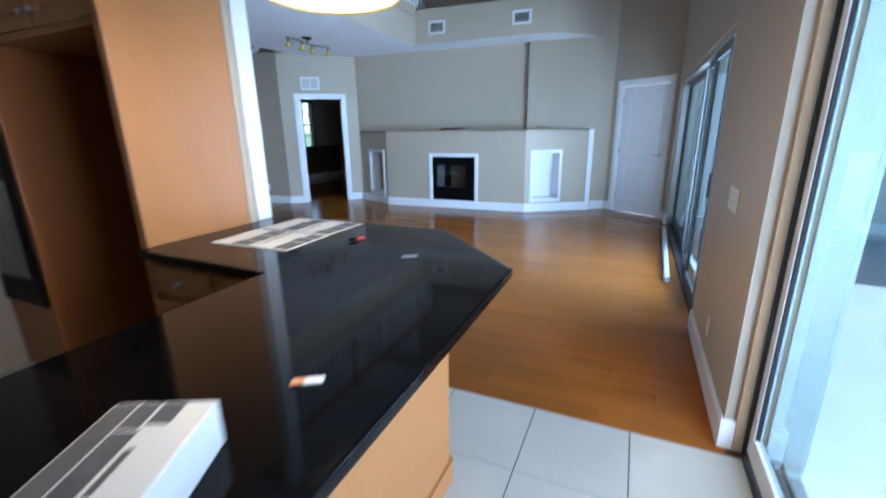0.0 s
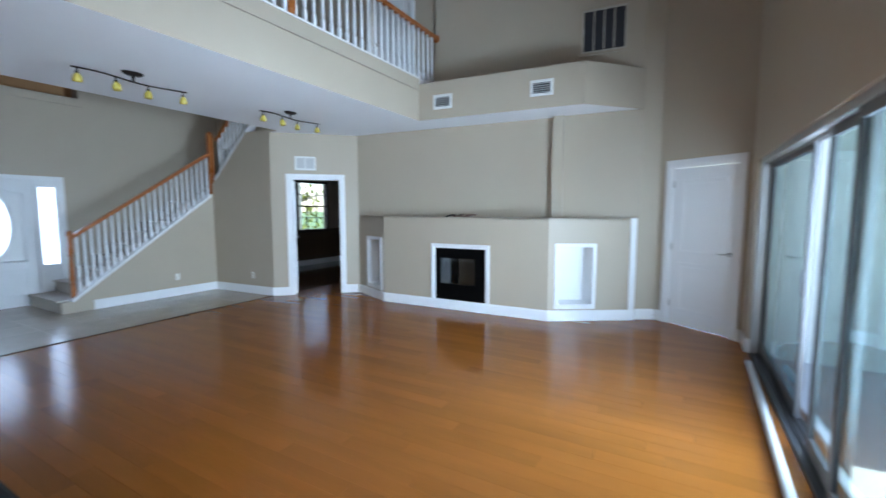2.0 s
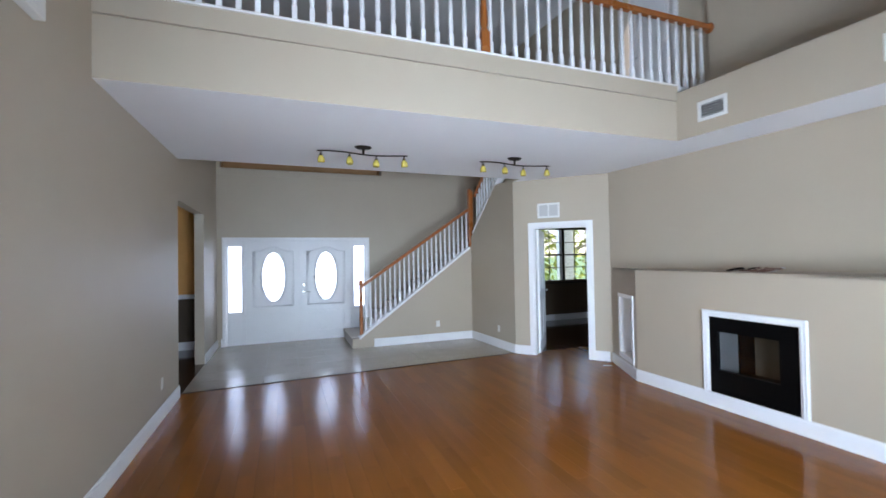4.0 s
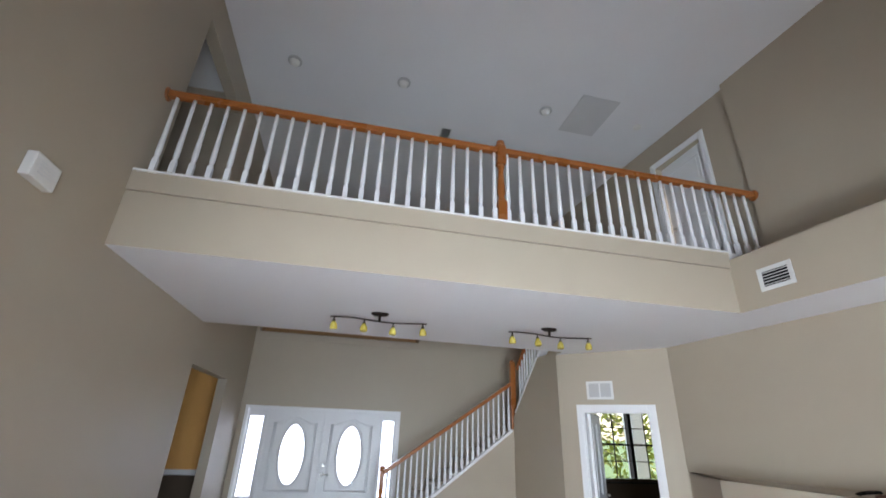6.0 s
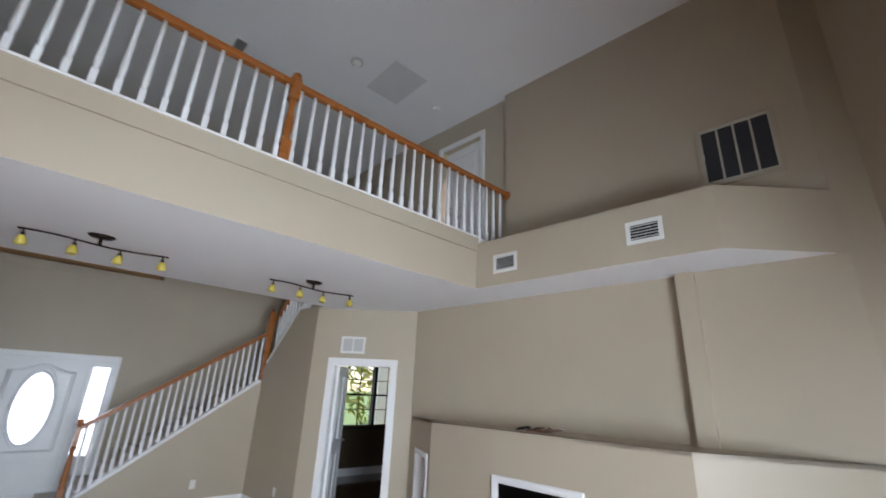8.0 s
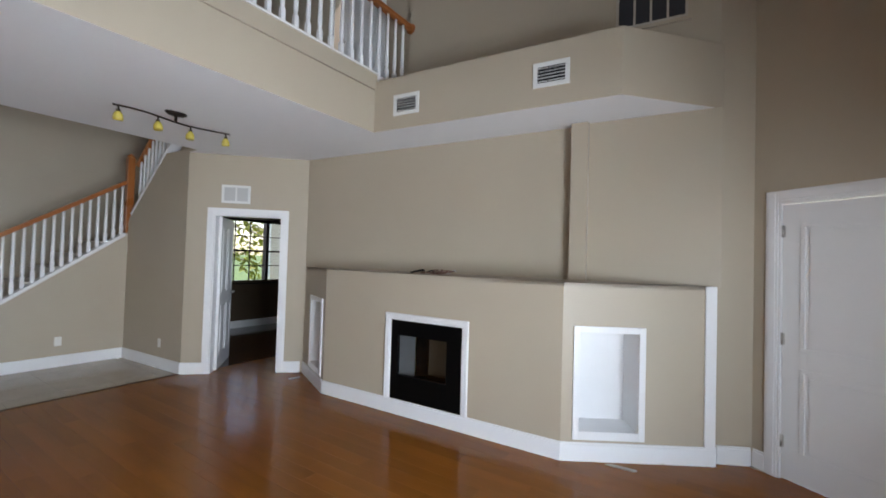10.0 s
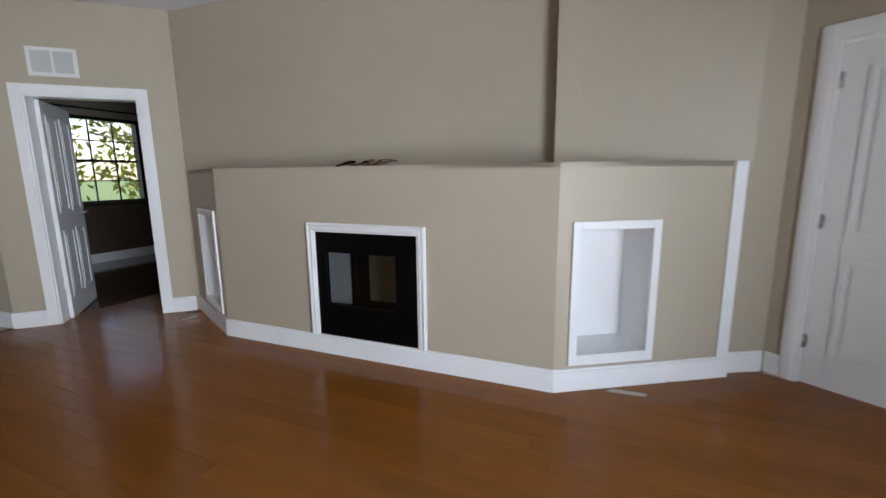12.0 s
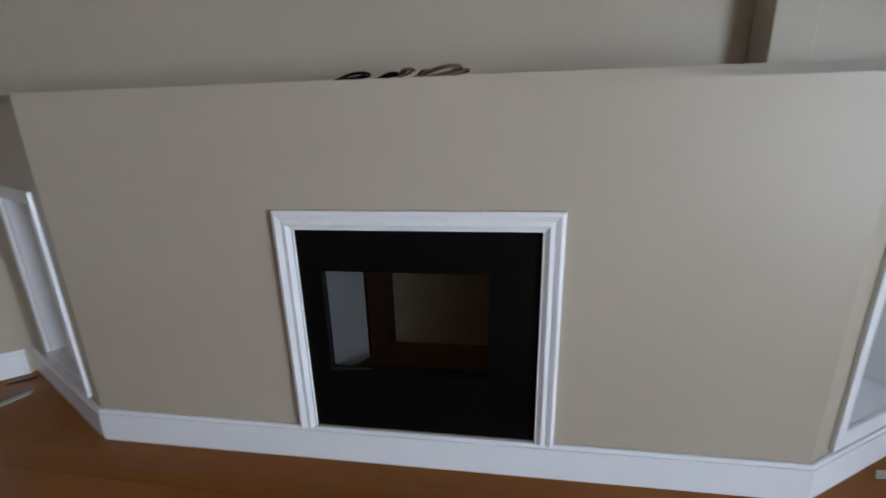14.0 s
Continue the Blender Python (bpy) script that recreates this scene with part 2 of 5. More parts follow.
def along(p0, p1):
    """The frame of a wall: x along it, y out of it into the room on its left, z up."""
    a = math.degrees(math.atan2(p1[1] - p0[1], p1[0] - p0[0]))
    return pose(p0[0], p0[1], 0, 0, 0, a), math.hypot(p1[0] - p0[0], p1[1] - p0[1])


def wall(name, p0, p1, thick, z0, z1, holes=(), material=None, label="greige painted plaster wall", s0=0.0, s1=None):
    m, length = along(p0, p1)
    s1 = length if s1 is None else s1
    cuts = sorted({s0, s1, *[h[0] for h in holes], *[h[1] for h in holes]})
    bm = bmesh.new()
    for a, b in zip(cuts, cuts[1:]):
        spans = [(z0, z1)]
        for h in holes:
            if h[0] <= a + 1e-6 and b <= h[1] + 1e-6:
                spans = [q for lo, hi in spans for q in ((lo, min(hi, h[2])), (max(lo, h[3]), hi)) if q[1] - q[0] > 1e-4]
        for lo, hi in spans:
            box(bm, (a, -thick, lo), (b, 0, hi))
    bmesh.ops.remove_doubles(bm, verts=bm.verts, dist=1e-5)
    bmesh.ops.transform(bm, matrix=m, verts=bm.verts)
    return tagged(part(name, bm, material or WALL), label, "wall", kind="structure")


BASE_H = 0.145
trim_parent = tagged(new("baseboard"), "white painted wooden baseboards along the walls", "baseboard", kind="structure")


def baseboard(p0, p1, spans, h=BASE_H):
    m, _ = along(p0, p1)
    for a, b in spans:
        bm = bmesh.new()
        box(bm, (a, 0.002, 0.0), (b, 0.017, h - 0.02))
        box(bm, (a, 0.002, h - 0.02), (b, 0.012, h), bev=0.003)
        bmesh.ops.transform(bm, matrix=m, verts=bm.verts)
        part("baseboard_run", bm, TRIM, trim_parent)


def casing(parent, m, a, b, z0, z1, w=0.085, t=0.022, sill=False, name="casing"):
    """Moulded frame round an opening from a to b, outer edges, on the room side of frame m."""
    for lo, hi in (((a, z0), (a + w, z1)), ((b - w, z0), (b, z1)), ((a + w, z1 - w), (b - w, z1))) + ((((a + w, z0), (b - w, z0 + w)),) if sill else ()):
        bm = bmesh.new()
        box(bm, (lo[0], 0.002, lo[1]), (hi[0], t * 0.7, hi[1]), bev=0.003)
        g = 0.018
        if hi[0] - lo[0] > hi[1] - lo[1]:
            box(bm, (lo[0] + g, t * 0.7 - 0.001, lo[1] + g), (hi[0] - g, t, hi[1] - g), bev=0.003)
        else:
            box(bm, (lo[0] + g, t * 0.7 - 0.001, lo[1] + g), (hi[0] - g, t, hi[1] - g), bev=0.003)
        bmesh.ops.transform(bm, matrix=m, verts=bm.verts)
        part(name, bm, TRIM, parent)

# ---- plan ----
RX = 0.58                                   # face of the wall with the sliding doors
C_R, C_D2, C_W, C_D1 = (RX, 8.11), (-0.35, 8.77), (-5.184, 8.305), (-6.25, 7.286)
C_N = (-0.2265, 8.677)                     # origin of the north wall's line
C_E = (-0.585, 8.65)                        # end of the north wall, where it turns back to the door
C_J, FX, LY, TOP, LOW, LOFT = (-7.77, 7.2), -8.955, 2.565, 5.83, 2.82, 3.44
BALX, BALFAR = -3.545, -5.92


def w_y(x):
    return 8.6935 + 0.075 * x


def at_thing(bm, m):
    bmesh.ops.transform(bm, matrix=m, verts=bm.verts)
    return bm


# ---- ground and floors ----
bm = bmesh.new()
box(bm, (-400, -400, -0.5), (400, 400, -0.17))
tagged(part("ground", bm, GRASS), "green lawn around the house", "lawn", kind="structure")
bm = bmesh.new()
box(bm, (0.8, -12, -0.3), (14.0, 14, -0.05))
tagged(part("pavement", bm, CONC), "pale sunlit concrete patio slab", "patio", kind="structure")
bm = bmesh.new()
box(bm, (-13.5, 1.5, -0.3), (-9.15, 7.0, -0.06))
tagged(part("pavement", bm, CONC), "pale concrete entry porch slab", "porch", kind="structure")
bm = bmesh.new()
box(bm, (-9.15, -3.3, -0.2), (0.8, 13.2, -0.022))
floor = tagged(part("floor", bm, SUB), "glossy honey maple plank and tile floor", "floor", kind="structure")

# ---- walls ----
SL0, SL1, SLZ = 4.02 - 2.72, 7.75 - 2.72, 2.02
wall("wall_east", (RX, 2.72), C_R, 0.18, 0, TOP, [(SL0, SL1, 0, SLZ)])
d2m, d2len = along(C_R, C_D2)
wall("wall_corner_door", C_R, C_D2, 0.14, 0, TOP, [(0.135, 0.96, 0, 2.05)])
wall("wall_north_end", C_D2, C_E, 0.14, 0, TOP)
wm, wlen = along(C_N, C_W)
WSTART = (C_N[0] - C_E[0]) / math.cos(math.atan(0.075))
WSPLIT = (-0.2265 + 3.63) / math.cos(math.atan(0.075))
wall("wall_north", C_N, C_W, 0.14, 0, LOFT - 0.09, s0=WSTART, s1=wlen)
wall("wall_north_upper", C_N, C_W, 0.14, LOFT - 0.09, TOP, s0=WSTART, s1=WSPLIT)
d1m, d1len = along(C_W, C_D1)
D1A, D1B = 0.235, 1.23                       # outer edges of the casing, from the corner
wall("wall_study_door", C_W, C_D1, 0.13, 0, LOW, [(D1A + 0.085, D1B - 0.085, 0, 2.04)])
# loft wall behind the balcony, set back from the wall below
lp0, lp1 = (-3.63, w_y(-3.63) + 0.08), (FX, w_y(FX) + 0.08)
lm, llen = along(lp0, lp1)
wall("wall_loft", lp0, lp1, 0.14, LOW, TOP, [(0.50, 1.28, LOFT, 5.40)])
jm, jlen = along(C_D1, C_J)
# wall under the upper flight, its top cut by the slope of the stair
bm = bmesh.new()
a = [(0, 0), (jlen, 0), (jlen, 1.98), (jlen - 0.08, 2.06), (0.58, 2.86), (0, 2.86)]
fr = [bm.verts.new((s, 0, z)) for s, z in a]
bk = [bm.verts.new((s, -0.13, z)) for s, z in a]
bm.faces.new(fr)
bm.faces.new(list(reversed(bk)))
for i in range(len(a)):
    bm.faces.new((fr[i], fr[(i + 1) % len(a)], bk[(i + 1) % len(a)], bk[i]))
tagged(part("wall_under_stair", at_thing(bm, jm), WALL), "greige painted wall with a top sloping along the stair", "wall", kind="structure")
# stair side wall
SX, SY0, SLOPE = -7.77, 4.93, 0.737


def str_z(y):
    return 0.17 + SLOPE * (y - 4.985)


bm = bmesh.new()
a = [(4.95, 0.0), (7.2, 0.0), (7.2, str_z(7.2)), (4.95, str_z(4.95))]
fr = [bm.verts.new((SX, y, z)) for y, z in a]
bk = [bm.verts.new((SX - 0.1, y, z)) for y, z in a]
bm.faces.new(fr)
bm.faces.new(list(reversed(bk)))
for i in range(4):
    bm.faces.new((fr[i], fr[(i + 1) % 4], bk[(i + 1) % 4], bk[i]))
tagged(part("wall_stair_side", bm, WALL), "greige painted wall below the open stair", "wall", kind="structure")
# front wall with the entrance and the study window
wall("wall_west", (FX, 13.0), (FX, 2.48), 0.2, 0, TOP, [(13.0 - 5.40, 13.0 - 2.655, 0, 2.03), (13.0 - 11.37, 13.0 - 9.15, 0.93, 2.28), (13.0 - 5.68, 13.0 - 2.62, 3.35, 4.9)])
wall("wall_south", (FX, LY), (-1.87, LY), 0.13, 0, LOFT, [(FX * -1 - 7.63, FX * -1 - 5.93, 0, 2.33)])
wall("wall_south_upper", (FX, LY), (RX + 0.18, LY), 0.13, LOFT, TOP, [(-FX - 5.3, -FX - 3.86, LOFT, 5.42)])
wall("wall_kitchen_header", (-1.87, LY), (RX + 0.18, LY), 0.13, LOW, LOFT)
# rooms behind
# The opening in this unseen wall is added to let light into the dining room.
wall("wall_kitchen_back", (-9.0, -3.0), (0.8, -3.0), 0.15, 0, LOW, [(1.2, 3.2, 0.9, 2.2)], material=WALL)
wall("wall_dining_west", (FX, 2.48), (FX, -3.0), 0.2, 0.95, LOW, material=ORANGE, label="orange tan painted dining room wall")
wall("wall_dining_west_lower", (FX, 2.48), (FX, -3.0), 0.2, 0.0, 0.95, material=BROWN, label="dark brown painted lower dining room wall")
wall("wall_dining_east", (-3.5, -3.0), (-3.5, 2.48), 0.12, 0, LOW, material=WALL)
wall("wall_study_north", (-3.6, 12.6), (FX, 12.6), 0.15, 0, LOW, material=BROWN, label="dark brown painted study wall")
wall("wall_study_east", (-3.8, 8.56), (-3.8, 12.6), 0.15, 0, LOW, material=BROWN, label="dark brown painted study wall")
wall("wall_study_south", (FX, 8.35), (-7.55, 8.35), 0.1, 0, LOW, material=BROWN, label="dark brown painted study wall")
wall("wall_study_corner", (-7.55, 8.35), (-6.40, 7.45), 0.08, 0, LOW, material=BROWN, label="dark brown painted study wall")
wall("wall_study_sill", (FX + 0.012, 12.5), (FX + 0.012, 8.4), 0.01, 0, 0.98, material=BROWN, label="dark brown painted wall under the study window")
wall("wall_landing_north", (-7.55, 8.33), (FX, 8.33), 0.02, 1.4, LOW + 0.1, material=WALL)
wall("wall_hall_back", (-5.4, 0.9), (-3.7, 0.9), 0.1, LOFT, TOP, material=WALL)
wall("wall_hall_west", (-5.42, 2.48), (-5.42, 0.9), 0.1, LOFT, TOP, material=WALL)
wall("wall_hall_east", (-3.7, 0.9), (-3.7, 2.48), 0.1, LOFT, TOP, material=WALL)

# ---- ceilings, balcony slab, soffit ----
bm = bmesh.new()
box(bm, (-9.2, 0.8, TOP), (0.8, 9.0, TOP + 0.15))
tagged(part("ceiling", bm, CEIL), "flat white painted high ceiling", "ceiling", kind="structure")
bm = bmesh.new()
box(bm, (-9.2, -3.2, LOW), (0.8, 2.478, LOW + 0.15))
tagged(part("ceiling_kitchen", bm, CEIL), "flat white painted kitchen ceiling", "ceiling", kind="structure")
# The study ceiling takes the same dark brown as the study walls.
bm = bmesh.new()
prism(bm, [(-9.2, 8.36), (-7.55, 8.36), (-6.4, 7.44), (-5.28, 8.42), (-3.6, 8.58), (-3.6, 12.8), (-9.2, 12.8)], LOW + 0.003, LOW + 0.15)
tagged(part("ceiling_study", bm, BROWN), "dark brown study ceiling", "ceiling", kind="structure")
bm = bmesh.new()
prism(bm, [(BALX, LY), (BALX, w_y(BALX) - 0.002), (-5.184, 8.303), (-6.25, 7.284), (BALFAR - 0.1, 7.27), (BALFAR, LY)][::-1], LOW, LOFT - 0.19, 0, 1)
box(bm, (BALFAR, LY + 0.001, LOFT - 0.19), (BALX - 0.012, 8.2, LOFT - 0.02))
box(bm, (BALX - 0.14, LY + 0.001, LOFT - 0.18), (BALX + 0.012, 7.80, LOFT - 0.025))
box(bm, (BALX - 0.15, LY + 0.001, LOFT - 0.025), (BALX + 0.02, 7.80, LOFT), bev=0.004, mi=2)
tagged(part("ceiling_balcony", bm, [WALL, CEIL, TRIM]), "balcony floor slab with greige fascia and white underside", "balcony", kind="structure")
bm = bmesh.new()
prism(bm, [(-5.6, LY), (-5.6, 0.8), (-3.6, 0.8), (-3.6, LY)], LOFT - 0.2, LOFT - 0.02)
tagged(part("floor_loft_hall", bm, CARPET), "beige carpeted loft hall floor", "floor", kind="structure")
bm = bmesh.new()
sof = [(-0.56, w_y(-0.56) - 0.002), (-3.545, w_y(-3.545) - 0.002), (-3.545, 7.784), (-1.20, 7.952)]
prism(bm, sof, LOW, 3.345, 0, 1)
tagged(part("soffit", bm, [WALL, CEIL]), "greige painted air duct soffit with a white underside", "soffit", kind="structure")
# wall build-out and flue chase over the mantel shelf
bm = bmesh.new()
s_of = lambda x: (-0.2265 - x) / math.cos(math.atan(0.075))
box(bm, (s_of(-0.57), 0.001, 1.385), (s_of(-1.58), 0.07, LOW - 0.002))
box(bm, (s_of(-1.58), 0.001, 1.385), (s_of(-1.73), 0.13, LOW - 0.002), bev=0.006)
tagged(part("chase", at_thing(bm, wm), WALL), "greige painted chase standing proud of the wall", "chase", kind="structure")
# plant niche over the entrance, in a deeper tan than the wall around it
bm = bmesh.new()
box(bm, (FX - 0.6, 2.5, 3.25), (FX - 0.002, 5.8, 3.348))
box(bm, (FX - 0.6, 2.5, 4.902), (FX - 0.2, 5.8, 5.0))
box(bm, (FX - 0.6, 2.5, 3.35), (FX - 0.5, 5.8, 4.9))
box(bm, (FX - 0.5, 2.5, 3.35), (FX - 0.2, 2.62, 4.9))
box(bm, (FX - 0.5, 5.68, 3.35), (FX - 0.2, 5.8, 4.9))
tagged(part("plant_niche", bm, BROWNL), "tan plant niche above the entrance doors", "niche", kind="structure")

bm = bmesh.new()
box(bm, (FX + 0.001, LY + 0.002, 3.215), (FX + 0.02, 5.72, 3.346), bev=0.006)
tagged(part("trim_niche_ledge", bm, WALL), "greige painted ledge below the plant niche", "trim", kind="structure")

bm = bmesh.new()
box(bm, (FX + 0.001, -2.9, 0.92), (FX + 0.03, 2.47, 1.0), bev=0.006)
tagged(part("trim_chair_rail", bm, TRIM), "white chair rail on the dining room wall", "trim", kind="structure")
bm = bmesh.new()
box(bm, (FX + 0.001, -2.9, 0.0), (FX + 0.018, 2.47, 0.14), bev=0.005)
tagged(part("baseboard_dining", bm, TRIM), "white baseboard of the dining room", "baseboard", kind="structure")

# ---- baseboards ----
baseboard((RX, 2.72), C_R, [(0.0, SL0), (SL1, 5.37)])
baseboard(C_D2, C_E, [(0.014, 0.265)])
baseboard(C_R, C_D2, [(0.018, 0.05), (1.045, 1.128)])
baseboard(C_W, C_D1, [(0.03, D1A), (D1B, d1len)])
baseboard(C_D1, C_J, [(0.0, jlen)])
baseboard((SX, 7.2), (SX, 4.95), [(0.0, 1.95)])
baseboard((FX, LY), (-1.87, LY), [(0.02, 1.30), (3.03, 7.08)])
baseboard((FX, 13.0), (FX, 2.48), [(13.0 - 2.65, 13.0 - 2.63)])
baseboard((FX + 0.012, 12.5), (FX + 0.012, 8.4), [(0.0, 4.1)])
baseboard((-3.6, 12.6), (FX, 12.6), [(0.0, 5.3)])
baseboard((-7.55, 8.35), (-6.40, 7.45), [(0.0, 1.35)])
baseboard((FX, 2.48), (FX, -3.0), [(0.0, 5.0)])
# end of the pier beside the kitchen slider
bm = bmesh.new()
box(bm, (RX - 0.016, 2.70, 0), (RX + 0.1, 2.718, BASE_H), bev=0.003)
part("baseboard_run", bm, TRIM, trim_parent)
# return of the board into the reveal of the sliding door
bm = bmesh.new()
box(bm, (RX - 0.016, 7.733, 0), (RX + 0.066, 7.748, BASE_H), bev=0.003)
part("baseboard_run", bm, TRIM, trim_parent)

# ---- hearth wall: a low bay with fireplace and niches ----
H0, H1, H2, H3, HZ = (-5.16, 8.305), (-4.30, 7.895), (-1.607, 7.953), (-0.594, 8.585), 1.392
hearth = tagged(new("fireplace_surround"), "low greige fireplace surround with angled wings and recessed niches", "fireplace")


def seg(name, p0, p1, holes):
    m, length = along(p1, p0)               # room side on the left
    bm = bmesh.new()
    cuts = sorted({0.0, length, *[h[0] for h in holes], *[h[1] for h in holes]})
    for a, b in zip(cuts, cuts[1:]):
        spans = [(0.0, HZ)]
        for h in holes:
            if h[0] <= a + 1e-6 and b <= h[1] + 1e-6:
                spans = [(0.0, h[2]), (h[3], HZ)]
        for lo, hi in spans:
            box(bm, (a, -0.08, lo), (b, 0, hi))
    bmesh.ops.remove_doubles(bm, verts=bm.verts, dist=1e-5)
    part(name, at_thing(bm, m), WALL, hearth)
    return m, length


cm, clen = seg("centre_panel", H1, H2, [(0.905, 1.73, 0.145, 0.93)])
NA, NB, NZ0, NZ1 = 0.088 + 0.05, 0.65 - 0.05, 0.225, 1.0
rm, rlen = seg("wing_panel", H2, H3, [(1.194 - NB, 1.194 - NA, NZ0, NZ1)])
lgm, llen2 = seg("wing_panel", H0, H1, [(NA, NB, NZ0, NZ1)])
bm = bmesh.new()
prism(bm, [H0, H1, H2, H3, (-0.6, w_y(-0.6) - 0.004), (-5.10, w_y(-5.10) - 0.004)], HZ - 0.03, HZ)
part("mantel_shelf", bm, WALL, hearth)
for m, a, b in ((rm, rlen - 0.65, rlen - 0.088), (lgm, 0.088, 0.65)):
    for q, z0, z1, sill in (((a, b), 0.165, 1.052, True),):
        bm = bmesh.new()
        w, t = 0.05, 0.016
        box(bm, (a, 0.001, z0), (a + w, t, z1), bev=0.003)
        box(bm, (b - w, 0.001, z0), (b, t, z1), bev=0.003)
        box(bm, (a + w, 0.001, z1 - w), (b - w, t, z1), bev=0.003)
        box(bm, (a + w, 0.001, z0), (b - w, t, z0 + w + 0.016), bev=0.003)
        part("niche_frame", at_thing(bm, m), TRIM, hearth, "white painted niche frame")
        d = 0.30
        a2, b2, y0, y1 = a + w + 0.003, b - w - 0.003, z0 + w + 0.004, z1 - w - 0.003
        boards = (((a2, -d, y0), (b2, -d + 0.012, y1)), ((a2 - 0.012, -d, y0), (a2, -0.001, y1)), ((b2, -d, y0), (b2 + 0.012, -0.001, y1)),
                  ((a2 - 0.012, -d, y1), (b2 + 0.012, -0.001, y1 + 0.012)), ((a2 - 0.012, -d, y0 - 0.012), (b2 + 0.012, -0.001, y0 + 0.01)))
        for lo, hi in boards:
            bm = bmesh.new()
            box(bm, lo, hi)
            part("niche_board", at_thing(bm, m), TRIM, hearth, "white painted recessed niche board")
bm = bmesh.new()
box(bm, (0.0, 0.001, BASE_H), (0.085, 0.014, HZ), bev=0.003)
part("end_board", at_thing(bm, rm), TRIM, hearth, "white painted vertical end board")
for m, length in ((cm, clen), (rm, rlen), (lgm, llen2)):
    bm = bmesh.new()
    box(bm, (-0.004, 0.001, 0.0), (length + 0.004, 0.018, BASE_H - 0.018))
    box(bm, (-0.004, 0.001, BASE_H - 0.018), (length + 0.004, 0.013, BASE_H), bev=0.003)
    part("skirting", at_thing(bm, m), TRIM, hearth, "white painted skirting board")
# fireplace insert: in the frame of the centre panel, s counted from its right end
FA, FB, FZ0, FZ1 = 0.905, 1.73, 0.145, 0.93
insert = thing("fireplace", cm, "black metal gas fireplace insert with a dark glass front", "fireplace")
cw = 0.065
casing_bm = bmesh.new()
rails = []
for d, y in ((0, 0.001), (0, 0.02), (0.012, 0.026), (0.03, 0.019), (0.045, 0.022), (cw - 0.005, 0.012), (cw, 0.012), (cw, -0.004)):
    rails.append([casing_bm.verts.new((x, y, z)) for x, z in ((FA - cw + d, FZ0), (FA - cw + d, FZ1 + cw - d), (FB + cw - d, FZ1 + cw - d), (FB + cw - d, FZ0))])
for p, q in zip(rails, rails[1:]):
    for k in range(3):
        casing_bm.faces.new((p[k], p[k + 1], q[k + 1], q[k]))
bmesh.ops.recalc_face_normals(casing_bm, faces=casing_bm.faces)
part("frame", casing_bm, TRIM, insert, "white moulded wooden frame")
bm = bmesh.new()
GA, GB, GZ0, GZ1 = FA + 0.17, FB - 0.075, FZ0 + 0.24, FZ1 - 0.15
pts_o = [(FA, FZ0), (FB, FZ0), (FB, FZ1), (FA, FZ1)]
pts_i = [(GA, GZ0), (GB, GZ0), (GB, GZ1), (GA, GZ1)]
ring = [[bm.verts.new((x, y, z)) for x, z in pp] for y in (-0.004, -0.05) for pp in (pts_o, pts_i)]
for q in range(4):
    r = (q + 1) % 4
    bm.faces.new((ring[0][q], ring[0][r], ring[1][r], ring[1][q]))
    bm.faces.new((ring[2][q], ring[3][q], ring[3][r], ring[2][r]))
    bm.faces.new((ring[1][q], ring[1][r], ring[3][r], ring[3][q]))
    bm.faces.new((ring[0][q], ring[2][q], ring[2][r], ring[0][r]))
part("face_plate", bm, BLACK, insert, "black metal face plate")
# glass and the open firebox behind the plate
bm = bmesh.new()
box(bm, (GA + 0.001, -0.034, GZ0 + 0.001), (GB - 0.001, -0.03, GZ1 - 0.001))
part("glass", bm, SMOKE, insert, "smoked fireplace glass").visible_shadow = False
bm = bmesh.new()
box(bm, (GA - 0.1, -0.36, GZ0 - 0.05), (GB - 0.15, -0.34, GZ1 + 0.05))
part("back_panel", bm, FBACK, insert, "beige refractory back panel")
bm = bmesh.new()
box(bm, (0, -0.01, GZ0 - 0.05), (0.15, 0.01, GZ1 + 0.05), m=pose(GB - 0.155, -0.345, 0, 0, 0, 62))
part("corner_panel", bm, BLACK, insert, "dark angled corner panel")
# This panel's grey imitates the sliding door mirrored in the fireplace glass.
bm = bmesh.new()
box(bm, (-0.17, -0.006, GZ0 - 0.05), (0.0, 0.006, GZ1 + 0.05), m=pose(GB + 0.01, -0.058, 0, 0, 0, 58))
part("side_panel", bm, FREFL, insert, "grey panel imitating the reflection of the sliding door")
bm = bmesh.new()
box(bm, (GA - 0.13, -0.36, GZ0 - 0.05), (GA - 0.11, -0.052, GZ1 + 0.05))
part("side_panel", bm, BLACK, insert, "black side panel")
bm = bmesh.new()
box(bm, (GA - 0.12, -0.36, GZ0 - 0.07), (GB + 0.02, -0.052, GZ0 - 0.05))
part("firebox_floor", bm, BLACK, insert)
bm = bmesh.new()
box(bm, (GA - 0.12, -0.36, GZ1 + 0.05), (GB + 0.02, -0.052, GZ1 + 0.07))
part("firebox_roof", bm, BLACK, insert)
bm = bmesh.new()
lathe(bm, [(0.005, 0.0), (0.03, 0.004), (0.034, 0.02), (0.02, 0.035), (0.004, 0.038)], 9, pose(GB - 0.03, -0.075, GZ0 - 0.05, 10, 6, 0) @ Matrix.Diagonal((1.3, 0.8, 0.9, 1)))
part("tape_wad", bm, BLUE, insert, "small blue wad in the firebox")

